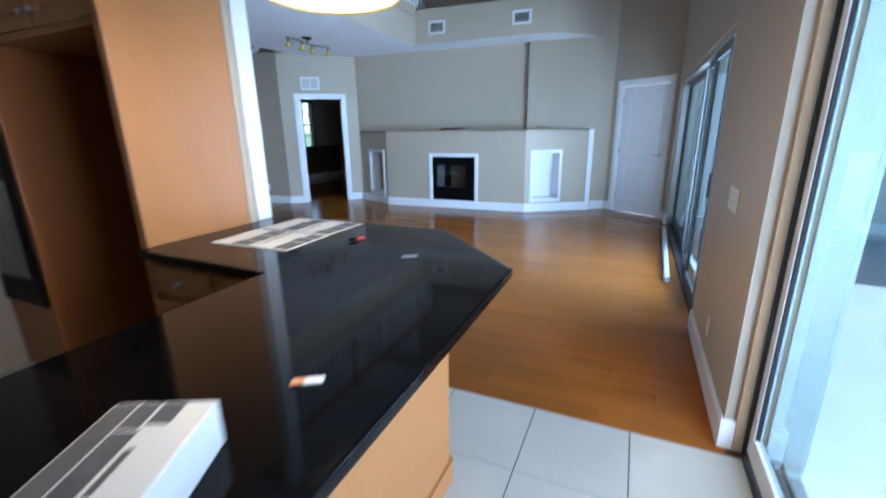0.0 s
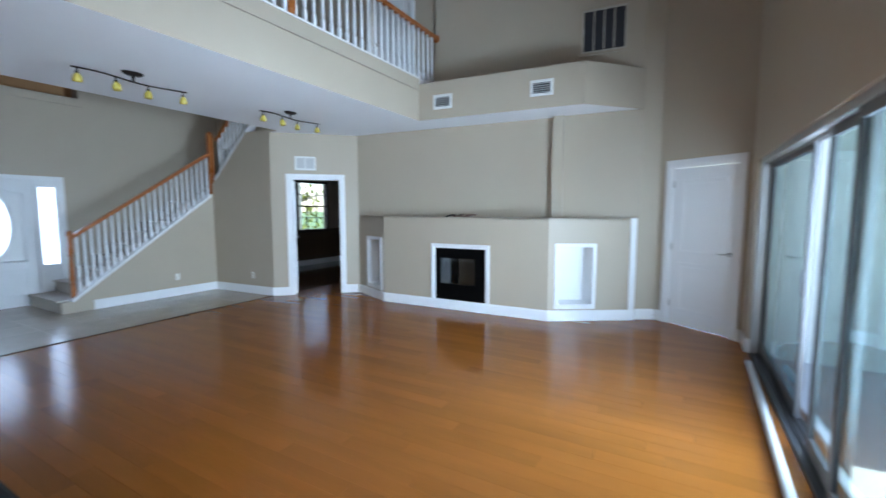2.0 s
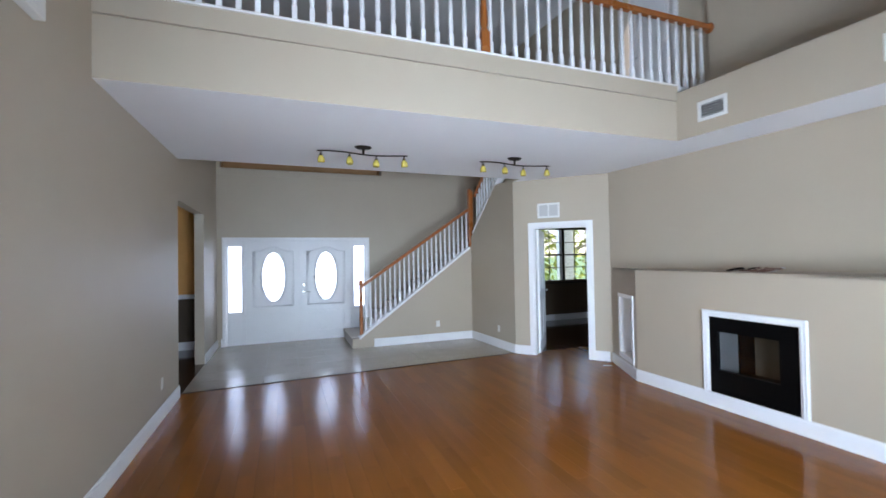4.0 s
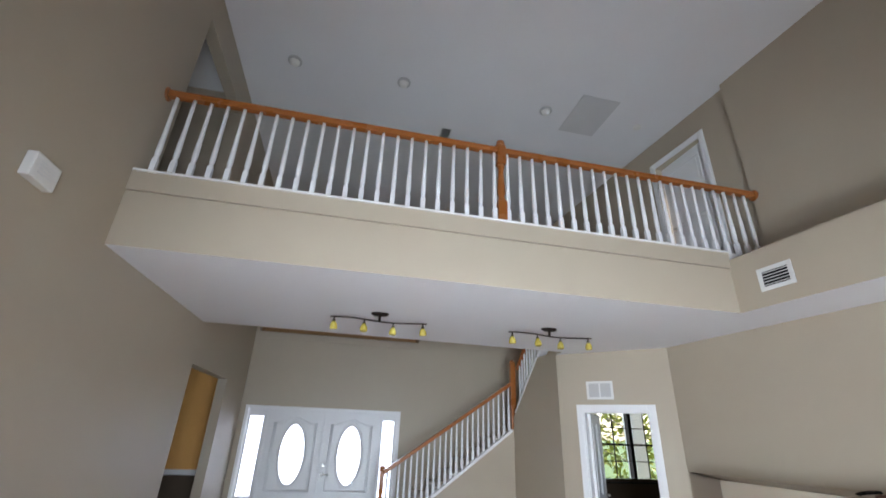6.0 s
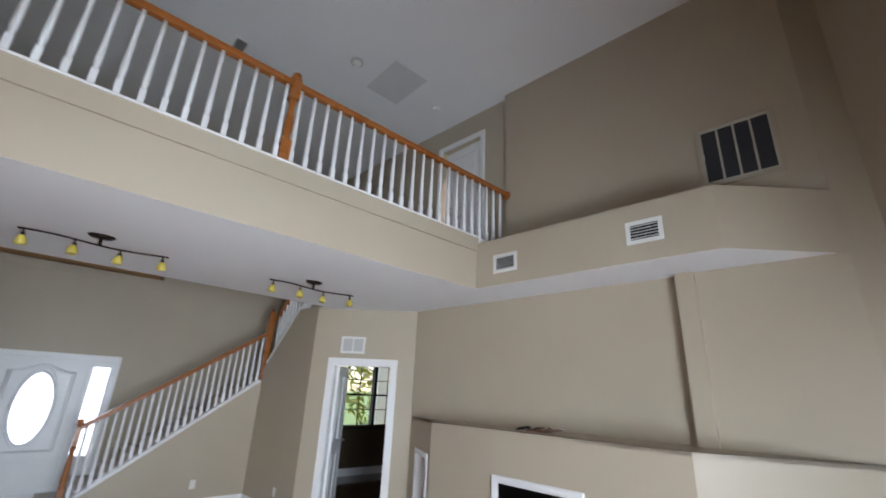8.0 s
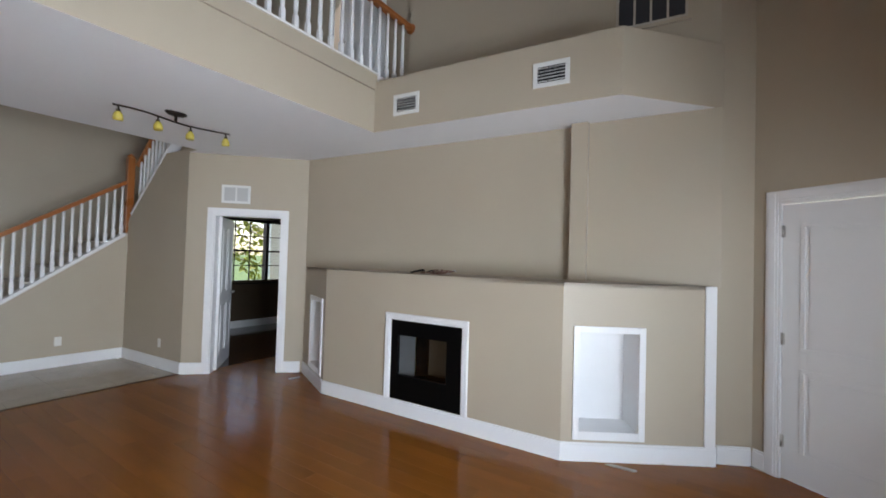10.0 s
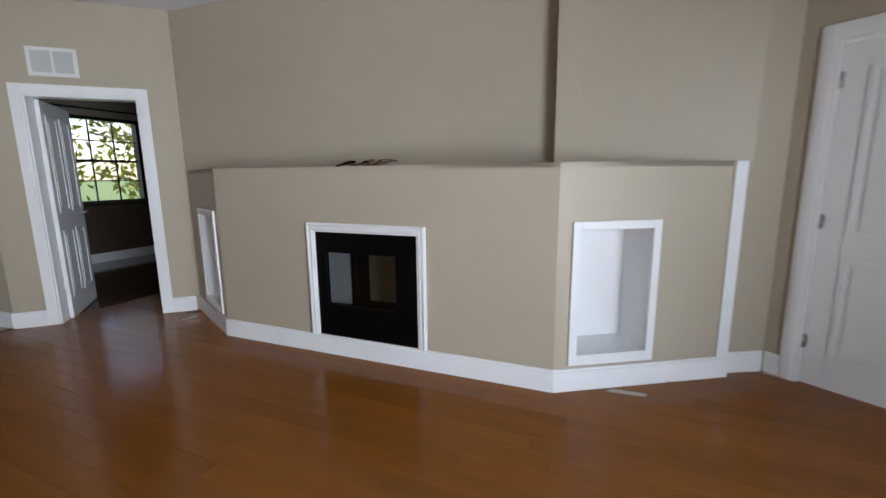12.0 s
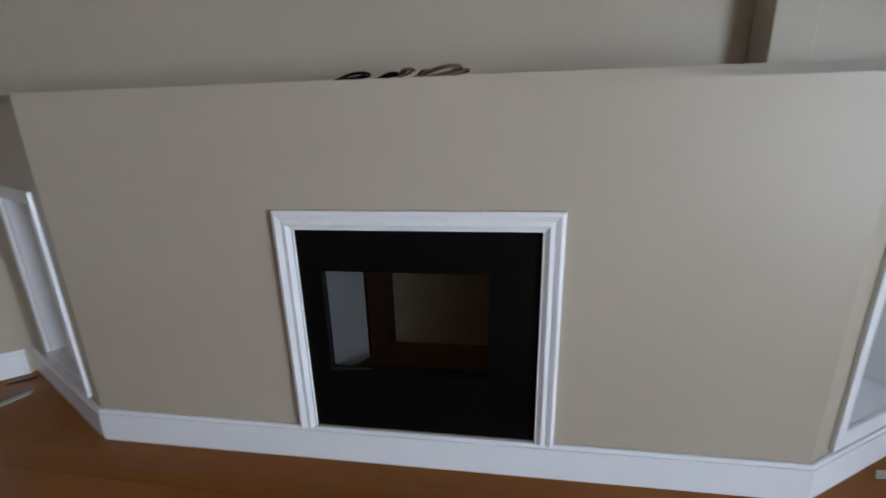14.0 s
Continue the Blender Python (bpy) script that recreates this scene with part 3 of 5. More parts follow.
# ---- doors ----
def panel_door(parent, w, h, t=0.035, panels=((0.12, 0.22, 0.88, 0.42), (0.12, 0.48, 0.88, 0.94)), mid=False):
    """A door leaf with raised panels; the frame's x runs from the hinge, y out to the room."""
    bm = bmesh.new()
    box(bm, (0, -t, 0.008), (w, 0, h), bev=0.002)
    for a, z0, b, z1 in panels:
        for side in (1, -1):
            y0 = 0.0 if side == 1 else -t
            g = 0.03
            for lo, hi in (((a * w, z0 * h), (b * w, z0 * h + g)), ((a * w, z1 * h - g), (b * w, z1 * h)), ((a * w, z0 * h + g), (a * w + g, z1 * h - g)), ((b * w - g, z0 * h + g), (b * w, z1 * h - g))):
                box(bm, (lo[0], min(y0, y0 + side * 0.008), lo[1]), (hi[0], max(y0, y0 + side * 0.008), hi[1]), bev=0.003)
            g2 = 0.055
            box(bm, (a * w + g2, min(y0, y0 + side * 0.006), z0 * h + g2), (b * w - g2, max(y0, y0 + side * 0.006), z1 * h - g2), bev=0.005)
    return part("leaf", bm, DOORW, parent)


def lever(parent, x, y, z, s=1, d=1):
    bm = bmesh.new()
    lathe(bm, [(0.028, 0), (0.028, 0.008), (0.012, 0.012), (0.012, 0.045), (0.014, 0.05)], 14, pose(x, y, z, -90 * s, 0, 0))
    tube(bm, [(x, y + s * 0.045, z), (x - d * 0.05, y + s * 0.05, z), (x - d * 0.11, y + s * 0.046, z - 0.004)], 0.009)
    return part("handle", bm, STEEL, parent, "brushed nickel lever handle")


def hinges(parent, y, zs, x=0.0):
    for z in zs:
        bm = bmesh.new()
        tube(bm, [(x, y, z - 0.045), (x, y, z + 0.045)], 0.007)
        box(bm, (x - 0.02, y - 0.006, z - 0.043), (x + 0.02, y - 0.003, z + 0.043))
        part("hinge", bm, STEEL, parent, "dull steel hinge")


# study door, standing open into the dark room
door1 = tagged(new("door_1"), "white panelled study door standing open in a white casing", "door", kind="structure")
casing(door1, d1m, D1A, D1B, 0.0, 2.125)
bm = bmesh.new()
for a, b in ((D1A + 0.085, D1A + 0.1), (D1B - 0.1, D1B - 0.085)):
    box(bm, (a, -0.13, 0), (b, 0.001, 2.04))
box(bm, (D1A + 0.1, -0.13, 2.025), (D1B - 0.1, 0.001, 2.04))
part("jamb", at_thing(bm, d1m), TRIM, door1)
leaf_m = d1m @ pose(D1B - 0.102, -0.128, 0, 0, 0, -84)
lf = panel_door(door1, 0.79, 2.02, panels=((0.1, 0.1, 0.46, 0.42), (0.54, 0.1, 0.9, 0.42), (0.1, 0.5, 0.46, 0.94), (0.54, 0.5, 0.9, 0.94)))
lf.matrix_basis = leaf_m
hd = lever(lf, 0.73, 0.0, 0.98, 1, 1)
hd2 = lever(lf, 0.73, -0.035, 0.98, -1, 1)
hinges(lf, 0.004, (0.25, 1.0, 1.8))

# white corner door, nearly shut
door2 = tagged(new("door_2"), "white two-panel corner door left slightly ajar", "door", kind="structure")
casing(door2, d2m, 0.05, 1.045, 0.0, 2.135)
bm = bmesh.new()
box(bm, (0.135, -0.13, 0), (0.15, 0.001, 2.05))
box(bm, (0.945, -0.13, 0), (0.96, 0.001, 2.05))
box(bm, (0.15, -0.13, 2.035), (0.945, 0.001, 2.05))
part("jamb", at_thing(bm, d2m), TRIM, door2)
lf = panel_door(door2, 0.79, 2.028, panels=((0.15, 0.1, 0.85, 0.41), (0.15, 0.47, 0.85, 0.93)))
lf.matrix_basis = d2m @ pose(0.943, -0.012, 0, 0, 0, 181.6) @ Matrix.Diagonal((1, -1, 1, 1))
hinges(lf, 0.004, (0.28, 1.03, 1.83))
lever(lf, 0.735, 0.0, 0.98, 1, 1)

# loft door
door3 = tagged(new("door_3"), "white panelled upstairs door in a white casing", "door", kind="structure")
casing(door3, lm, 0.42, 1.36, LOFT - 0.02, 5.485)
lf = panel_door(door3, 0.75, 1.95)
lf.matrix_basis = lm @ pose(0.51, -0.05, LOFT - 0.01, 0, 0, -3)
lever(lf, 0.69, 0.0, 0.95, 1, 1)

# ---- entrance doors with sidelights ----
entry_m = pose(FX, 5.40, 0, 0, 0, -90)       # x runs towards -y, y into the room
entry = tagged(new("door_4"), "white double entrance doors with oval frosted glass and sidelights", "door", kind="structure")
EW = 5.40 - 2.655
casing(entry, entry_m, 0.0, EW, 0.0, 2.035, w=0.06)


def oval_leaf(w, z0, z1, cx, cz, rx, rz, t=0.045):
    bm = bmesh.new()
    n = 48
    loops = []
    for y in (0.0, -t):
        inner, outer = [], []
        for i in range(n):
            a = 2 * math.pi * i / n
            c, s = math.cos(a), math.sin(a)
            inner.append(bm.verts.new((cx + rx * c, y, cz + rz * s)))
            kx = ((w - cx) if c > 0 else cx) / max(abs(c), 1e-6)
            kz = ((z1 - cz) if s > 0 else (cz - z0)) / max(abs(s), 1e-6)
            k = min(kx, kz)
            outer.append(bm.verts.new((cx + k * c, y, cz + k * s)))
        loops.append((inner, outer))
    (i0, o0), (i1, o1) = loops
    for i in range(n):
        j = (i + 1) % n
        bm.faces.new((i0[i], o0[i], o0[j], i0[j]))
        bm.faces.new((i1[i], i1[j], o1[j], o1[i]))
        bm.faces.new((i0[i], i0[j], i1[j], i1[i]))
        bm.faces.new((o0[i], o1[i], o1[j], o0[j]))
    # corners that the ring of spokes cuts off
    for i in range(n):
        j = (i + 1) % n
        p, q = o0[i].co, o0[j].co
        if abs(p.x - q.x) > 1e-5 and abs(p.z - q.z) > 1e-5:
            c0 = Vector((0 if min(p.x, q.x) < 1e-4 else w, 0, z0 if min(p.z, q.z) < z0 + 1e-4 else z1))
            f0 = bm.verts.new(c0)
            f1 = bm.verts.new((c0.x, -t, c0.z))
            bm.faces.new((o0[i], f0, o0[j]))
            bm.faces.new((o1[i], o1[j], f1))
    # oval moulding, arched top moulding and lower panel
    for r, hgt in ((1.04, 0.014), (1.16, 0.008)):
        pts = [(cx + rx * (r + 0.02) * math.cos(2 * math.pi * i / n), 0.004, cz + rz * (r - 0.01) * math.sin(2 * math.pi * i / n)) for i in range(n + 1)]
        tube(bm, pts, hgt)
    px0, px1 = 0.13 * w, 0.87 * w
    arch = [(px0, z0 + 0.68), (px0, z1 - 0.2)]
    for i in range(13):
        f = i / 12
        arch.append((px0 + (px1 - px0) * f, z1 - 0.2 + 0.1 * math.sin(math.pi * f) ** 3))
    arch += [(px1, z1 - 0.2), (px1, z0 + 0.68), (px0, z0 + 0.68)]
    for inset, r in ((0.0, 0.012), (0.03, 0.007)):
        k = 1 - 2 * inset / (px1 - px0)
        tube(bm, [(cx + (x - cx) * k, 0.002, cz + (z - cz) * (1 - inset)) for x, z in arch], r, 6)
    for lo, hi in (((px0, z0 + 0.15), (px1, z0 + 0.17)), ((px0, z0 + 0.55), (px1, z0 + 0.57)), ((px0, z0 + 0.17), (px0 + 0.02, z0 + 0.55)), ((px1 - 0.02, z0 + 0.17), (px1, z0 + 0.55))):
        box(bm, (lo[0], -0.002, lo[1]), (hi[0], 0.01, hi[1]), bev=0.003)
    box(bm, (px0 + 0.06, -0.002, z0 + 0.21), (px1 - 0.06, 0.007, z0 + 0.51), bev=0.004)
    return bm


for x0, w in ((5.40 - 5.02, 0.985), (5.40 - 4.03, 0.975)):
    lf = part("leaf", at_thing(oval_leaf(w, 0.02, 1.965, 0.5 * w, 1.27, 0.205, 0.475), pose(x0, -0.03, 0)), DOORW, entry)
    lf.matrix_basis = entry_m
    bm = bmesh.new()
    lathe(bm, [(1.0, -0.006), (1.0, 0.006)], 48, pose(x0 + 0.5 * w, -0.052, 1.27, 90) @ Matrix.Diagonal((0.207, 0.478, 1, 1)))
    pn = part("glass_oval", bm, FROST, lf, "bright frosted oval glass")
    pn.visible_shadow = False
posts = bmesh.new()
for a, b in ((0.06, 0.075), (0.335, 0.38), (5.40 - 3.055, 5.40 - 3.01), (EW - 0.075, EW - 0.06)):
    box(posts, (a, -0.12, 0), (b, -0.002, 1.975), bev=0.003)
box(posts, (0.06, -0.12, 1.975), (EW - 0.06, -0.002, 2.03), bev=0.003)
box(posts, (0.06, -0.12, 1.95), (EW - 0.06, -0.08, 1.976))
box(posts, (0.06, -0.12, 0.0), (EW - 0.06, -0.03, 0.02))
part("door_frame", posts, DOORW, entry).matrix_basis = entry_m
astr = bmesh.new()
box(astr, (1.35, -0.03, 0.02), (1.39, -0.012, 1.965), bev=0.004)
part("astragal", astr, DOORW, entry).matrix_basis = entry_m
for a, b in ((0.075, 0.335), (5.40 - 3.01, EW - 0.075)):
    bm = bmesh.new()
    g0, g1 = 0.62, 1.865
    ga, gb = a + 0.03, b - 0.02
    for lo, hi in (((a, 0.02), (b, g0)), ((a, g1), (b, 1.975)), ((a, g0), (ga, g1)), ((gb, g0), (b, g1))):
        box(bm, (lo[0], -0.075, lo[1]), (hi[0], -0.03, hi[1]))
    box(bm, (a + 0.04, -0.03, 0.16), (b - 0.04, -0.022, 0.52), bev=0.004)
    sl = part("sidelight", bm, DOORW, entry)
    sl.matrix_basis = entry_m
    bm = bmesh.new()
    box(bm, (ga, -0.058, g0), (gb, -0.05, g1))
    part("glass_pane", bm, FROST, sl, "bright frosted sidelight pane").visible_shadow = False
bm = bmesh.new()
for z in (0.96, 1.10):
    lathe(bm, [(0.034, 0), (0.034, 0.01), (0.02, 0.014), (0.02, 0.05 if z < 1 else 0.02)], 14, pose(1.30, -0.032, z, -90))
tube(bm, [(1.30, 0.02, 0.96), (1.24, 0.025, 0.96), (1.18, 0.022, 0.958)], 0.011)
ho = part("handle", bm, STEEL, entry, "nickel lever and deadbolt")
ho.matrix_basis = entry_m

# ---- sliding doors ----
def slider(name, m, w, h, panels, label, metal=ALU, outer=ALUW, front=-0.065, back=-0.165, jw=0.05):
    """Frame x along the wall, y into the room. panels: (start, end, depth, glass)."""
    t = thing(name, m, label, "sliding door", kind="structure")
    for a, b in ((0.0, jw), (w - jw, w)):
        bm = bmesh.new()
        box(bm, (a, back, 0), (b, front, h), bev=0.003)
        part("frame_jamb", bm, outer, t, "aluminium frame jamb")
    bm = bmesh.new()
    box(bm, (0.05, back, h - 0.05), (w - 0.05, front, h), bev=0.003)
    for y in (-0.09, -0.13):
        box(bm, (0.05, y - 0.003, h - 0.07), (w - 0.05, y + 0.003, h - 0.049))
    part("frame_head", bm, outer, t, "aluminium frame head")
    bm = bmesh.new()
    for y in (-0.15, -0.115, -0.08):
        box(bm, (0.05, y - 0.004, 0.0), (w - 0.05, y + 0.004, 0.03))
    box(bm, (0.05, back, -0.02), (w - 0.05, front, 0.012))
    part("track", bm, ALU, t, "grey aluminium floor track")
    for a, b, y, glass in panels:
        s = 0.05
        p = None
        for k, (lo, hi) in enumerate((((a, 0.03), (a + s, h - 0.05)), ((b - s, 0.03), (b, h - 0.05)), ((a + s, 0.03), (b - s, 0.13)), ((a + s, h - 0.11), (b - s, h - 0.05)))):
            bm = bmesh.new()
            box(bm, (lo[0], y - 0.018, lo[1]), (hi[0], y + 0.018, hi[1]), bev=0.004)
            if k == 0:
                p = part("sliding_panel", bm, metal, t, "aluminium panel frame")
            else:
                part(("", "stile", "bottom_rail", "top_rail")[k], bm, metal, p)
        bm = bmesh.new()
        box(bm, (a + s, y - 0.003, 0.13), (b - s, y + 0.003, h - 0.11))
        part("pane", bm, glass, p).visible_shadow = False
        bm = bmesh.new()
        box(bm, (a + s - 0.004, y - 0.006, 0.126), (a + s + 0.006, y + 0.012, h - 0.106))
        box(bm, (b - s - 0.006, y - 0.006, 0.126), (b - s + 0.004, y + 0.012, h - 0.106))
        part("gasket", bm, RUBBER, p, "black glazing gasket")
        bm = bmesh.new()
        box(bm, (a + 0.014, y + 0.018, 0.9), (a + 0.03, y + 0.034, 1.08), bev=0.004)
        part("pull_handle", bm, ALU, p)
    return t


SW = SL1 - SL0
slider("window_1", pose(RX, 4.02, 0, 0, 0, 90), SW, SLZ,
       [(0.29, 1.02, -0.05, TINT), (0.94, 1.60, -0.085, TINT), (2.08, SW - 0.05, -0.12, TINT)], "aluminium sliding glass door onto the patio, its panels pushed apart", outer=ALUG, front=-0.025)
K0, K1 = 0.75, 2.69
slider("window_2", pose(0.645, K0, 0, 0, 0, 90), K1 - K0, 2.4,
       [(0.95, K1 - K0 - 0.014, -0.046, TINTK), (0.05, 1.0, -0.082, TINTK)], "white aluminium sliding glass door beside the kitchen", ALUW, RUBBER, -0.012, -0.027, 0.014)
bm = bmesh.new()
box(bm, (0.622, K1 + 0.004, 0), (0.657, K1 + 0.028, 2.4), bev=0.003)
tagged(part("trim_kitchen_slider", bm, TAN), "tan painted wooden edge trim beside the kitchen slider", "trim", kind="structure")
bm = bmesh.new()
box(bm, (0.745, K1 - 0.014, -0.05), (0.866, K1 - 0.001, 2.399))
box(bm, (0.867, K1 - 0.014, -0.05), (0.885, 3.99, 3.0))
tagged(part("wall_outer_stucco", bm, WING), "pale mint stucco face of the outside wall", "wall", kind="structure")
wall("wall_kitchen_east", (0.70, -3.0), (0.70, 2.72), 0.16, 0, LOW, [(3.0 + K0, 3.0 + K1, 0, 2.4)])

# ---- patio and the wing of the house at its end ----
wall("wall_wing", (5.2, 7.82), (0.76, 7.82), 0.2, -0.06, 3.6, [(1.5, 2.7, 0.75, 2.05)], material=WING, label="pale mint stucco wall of the house wing")
wg = thing("window_5", pose(3.7, 7.82, 0, 0, 0, 180), "white-framed window of the house wing with bluish glass", "window", kind="structure")
bm = bmesh.new()
for lo, hi in (((0, 0.75), (0.08, 2.05)), ((1.12, 0.75), (1.2, 2.05)), ((0.08, 0.75), (1.12, 0.83)), ((0.08, 1.97), (1.12, 2.05)), ((0.57, 0.83), (0.63, 1.97))):
    box(bm, (lo[0], -0.08, lo[1]), (hi[0], 0.02, hi[1]), bev=0.004)
part("window_frame", bm, TRIM, wg)
bm = bmesh.new()
box(bm, (0.08, -0.05, 0.83), (1.12, -0.04, 1.97))
part("pane", bm, mat("blue_grey_window_glass", (0.12, 0.18, 0.27), 0.08, vary=0.1, scale=3, bump=0), wg)
bm = bmesh.new()
box(bm, (13.6, -14, -0.17), (13.9, 16, 3.2))
tagged(part("garden_wall", bm, WING), "pale garden wall far beyond the patio", "wall", kind="structure")
# Glowing panel added beyond the porch so the frosted door glass shines.
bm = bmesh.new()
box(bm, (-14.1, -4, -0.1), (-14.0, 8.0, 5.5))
tagged(part("backdrop", bm, BACKGLOW), "glowing panel standing in for daylight beyond the porch", "backdrop", kind="structure")

# ---- stair ----
stair = tagged(new("staircase"), "carpeted stair with white stringer rising to the loft", "staircase")
RISE, RUN = 0.185, 0.25
for k in range(9):
    y0 = 4.93 + k * RUN
    bm = bmesh.new()
    x1 = SX - 0.1
    box(bm, (FX + 0.03, y0 - (0.06 if k == 0 else 0.0), k * RISE if k else 0), (x1, 7.2, (k + 1) * RISE - 0.03))
    box(bm, (FX + 0.03, y0 - 0.025 - (0.06 if k == 0 else 0), (k + 1) * RISE - 0.03), (x1, 7.2 if k else 5.2, (k + 1) * RISE), bev=0.01)
    part("step", bm, CARPET, stair)
bm = bmesh.new()
box(bm, (FX + 0.03, 7.2, 1.5), (SX + 0.02, 8.33, 9 * RISE))
part("landing", bm, CARPET, stair)
for k in range(9):
    x0 = SX + k * RUN
    bm = bmesh.new()
    yb = min(8.33, 8.35 - 0.783 * (x0 + RUN + 7.55))
    if yb < 7.45:
        bm.free()
        break
    box(bm, (x0, 7.36, (9 + k) * RISE - 0.1), (x0 + RUN + 0.02, yb, (10 + k) * RISE), bev=0.008)
    part("step", bm, CARPET, stair)
# white sloping caps
bm = bmesh.new()
sl_a = math.degrees(math.atan(SLOPE))
L1 = (7.16 - 4.98) / math.cos(radians(sl_a))
box(bm, (-0.075, 0, -0.03), (0.075, L1, 0.012), m=pose(SX - 0.05, 4.98, str_z(4.98) + 0.012, sl_a), bev=0.004)
part("stringer_cap", bm, TRIM, stair, "white painted sloping cap")
bm = bmesh.new()
box(bm, (SX - 0.099, 4.86, 0.0), (SX + 0.004, 4.979, 0.165), bev=0.006)
part("curb", bm, WALL, stair, "greige painted curb at the stair's foot")
u_a = math.degrees(math.atan2(2.86 - 2.06, jlen - 0.66))
bm = bmesh.new()
LU = math.hypot(0.8, jlen - 0.66)
box(bm, (0, -0.075, -0.01), (LU + 0.5, 0.075, 0.022), m=jm @ pose(jlen - 0.08, -0.065, 2.06, 0, 0, 180) @ pose(0, 0, 0, 0, -u_a, 0), bev=0.004)
part("stringer_cap", bm, TRIM, stair, "white painted sloping cap")


# ---- railings ----
def baluster_mesh(h):
    bm = bmesh.new()
    s = 0.02
    box(bm, (-s, -s, 0), (s, s, 0.14), bev=0.003)
    lathe(bm, [(0.019, 0.14), (0.022, 0.15), (0.014, 0.165), (0.021, 0.19), (0.022, 0.23), (0.0165, h * 0.62), (0.0145, h - 0.11), (0.019, h - 0.1), (0.015, h - 0.085), (0.015, h)], 10)
    return to_mesh("baluster", bm, TRIM)


def newel(bm, x, y, z0, z1, s=0.042):
    box(bm, (x - s, y - s, z0), (x + s, y + s, z0 + 0.22), bev=0.006)
    hh = z1 - z0
    lathe(bm, [(0.036, 0.22), (0.04, 0.235), (0.028, 0.26), (0.038, 0.31), (0.034, 0.4), (0.024, hh * 0.62), (0.036, hh * 0.66), (0.028, hh * 0.69)], 16, pose(x, y, z0))
    box(bm, (x - s, y - s, z0 + hh * 0.69), (x + s, y + s, z1 - 0.08), bev=0.006)
    lathe(bm, [(0.03, 0), (0.05, 0.012), (0.05, 0.024), (0.03, 0.034), (0.042, 0.05), (0.036, 0.07), (0.014, 0.082)], 16, pose(x, y, z1 - 0.08))


def handrail(bm, a, b):
    a, b = Vector(a), Vector(b)
    d = (b - a)
    q = d.to_track_quat("Y", "Z").to_matrix().to_4x4()
    m = Matrix.Translation(a) @ q
    box(bm, (-0.03, 0, -0.055), (0.03, d.length, -0.012), m=m, bev=0.006)
    box(bm, (-0.036, 0, -0.02), (0.036, d.length, 0.0), m=m, bev=0.008)


RAILX, RAILZ = BALX - 0.065, 4.245
loft_rail = tagged(new("balcony_railing"), "white turned balusters under a stained orange handrail", "railing")
bm = bmesh.new()
handrail(bm, (RAILX, LY + 0.01, RAILZ), (RAILX, w_y(RAILX), RAILZ))
part("handrail", bm, OAK, loft_rail, "stained orange wooden handrail")
for y, s in ((LY + 0.012, 1), (w_y(RAILX) - 0.012, -1)):
    bm = bmesh.new()
    lathe(bm, [(0.06, 0), (0.062, 0.008), (0.05, 0.018)], 18, pose(RAILX, y - s * 0.010, RAILZ - 0.03, -90 * s))
    part("rosette", bm, OAK, loft_rail, "stained wooden wall rosette")
bm = bmesh.new()
newel(bm, RAILX, 5.49, LOFT, 4.34)
part("newel_post", bm, OAK, loft_rail, "stained orange turned newel post")
bmesh_loft = baluster_mesh(RAILZ - 0.05 - LOFT)
for a, b, n in ((LY + 0.02, 5.49, 22), (5.49, 8.34, 22)):
    for k in range(n):
        ob = new("baluster", bmesh_loft)
        ob.parent = loft_rail
        ob.location = (RAILX, a + (b - a) * (k + 0.5) / n, LOFT - 0.002)
bm = bmesh.new()
box(bm, (BALX - 0.15, 7.80, LOFT - 0.1), (BALX - 0.01, w_y(RAILX) - 0.002, LOFT), bev=0.004)
part("shoe", bm, TRIM, loft_rail, "white painted base strip")

stair_rail = tagged(new("stair_railing"), "white turned balusters with a stained orange stair handrail", "railing")
SRX = SX - 0.05
rail_z = lambda y: 1.14 + (2.545 - 1.14) * (y - 5.06) / (7.14 - 5.06)
bm = bmesh.new()
handrail(bm, (SRX, 5.02, rail_z(5.02)), (SRX, 7.2, rail_z(7.2)))
part("handrail", bm, OAK, stair_rail, "stained orange wooden handrail")
bm = bmesh.new()
newel(bm, SRX, 5.03, 0.18, 1.2, 0.03)
part("newel_post", bm, OAK, stair_rail, "stained orange turned newel post")
bm = bmesh.new()
box(bm, (SRX - 0.045, 7.17, str_z(7.17) + 0.02), (SRX + 0.045, 7.26, 2.9), bev=0.006)
lathe(bm, [(0.03, 0), (0.05, 0.012), (0.05, 0.024), (0.03, 0.04), (0.014, 0.06)], 16, pose(SRX, 7.215, 2.9))
part("newel_post", bm, OAK, stair_rail, "stained orange square newel post")
for k in range(23):
    y = 5.11 + (7.13 - 5.11) * k / 22
    z0 = str_z(y) + 0.022
    hgt = rail_z(y) - 0.05 - z0
    ob = new("baluster", bmesh_loft)
    ob.parent = stair_rail
    ob.location = (SRX, y, z0)
    ob.scale = (1, 1, hgt / (RAILZ - 0.05 - LOFT))
jrail = tagged(new("upper_stair_railing"), "white balusters and stained handrail of the upper flight", "railing")
p_of = lambda s, z: jm @ Vector((s, -0.065, z))
top_z = lambda s: 2.06 + 0.8 * (jlen - 0.08 - s) / (jlen - 0.66)
bm = bmesh.new()
handrail(bm, p_of(jlen - 0.06, top_z(jlen - 0.06) + 0.76), p_of(0.3, top_z(0.3) + 0.76))
part("handrail", bm, OAK, jrail, "stained orange wooden handrail")
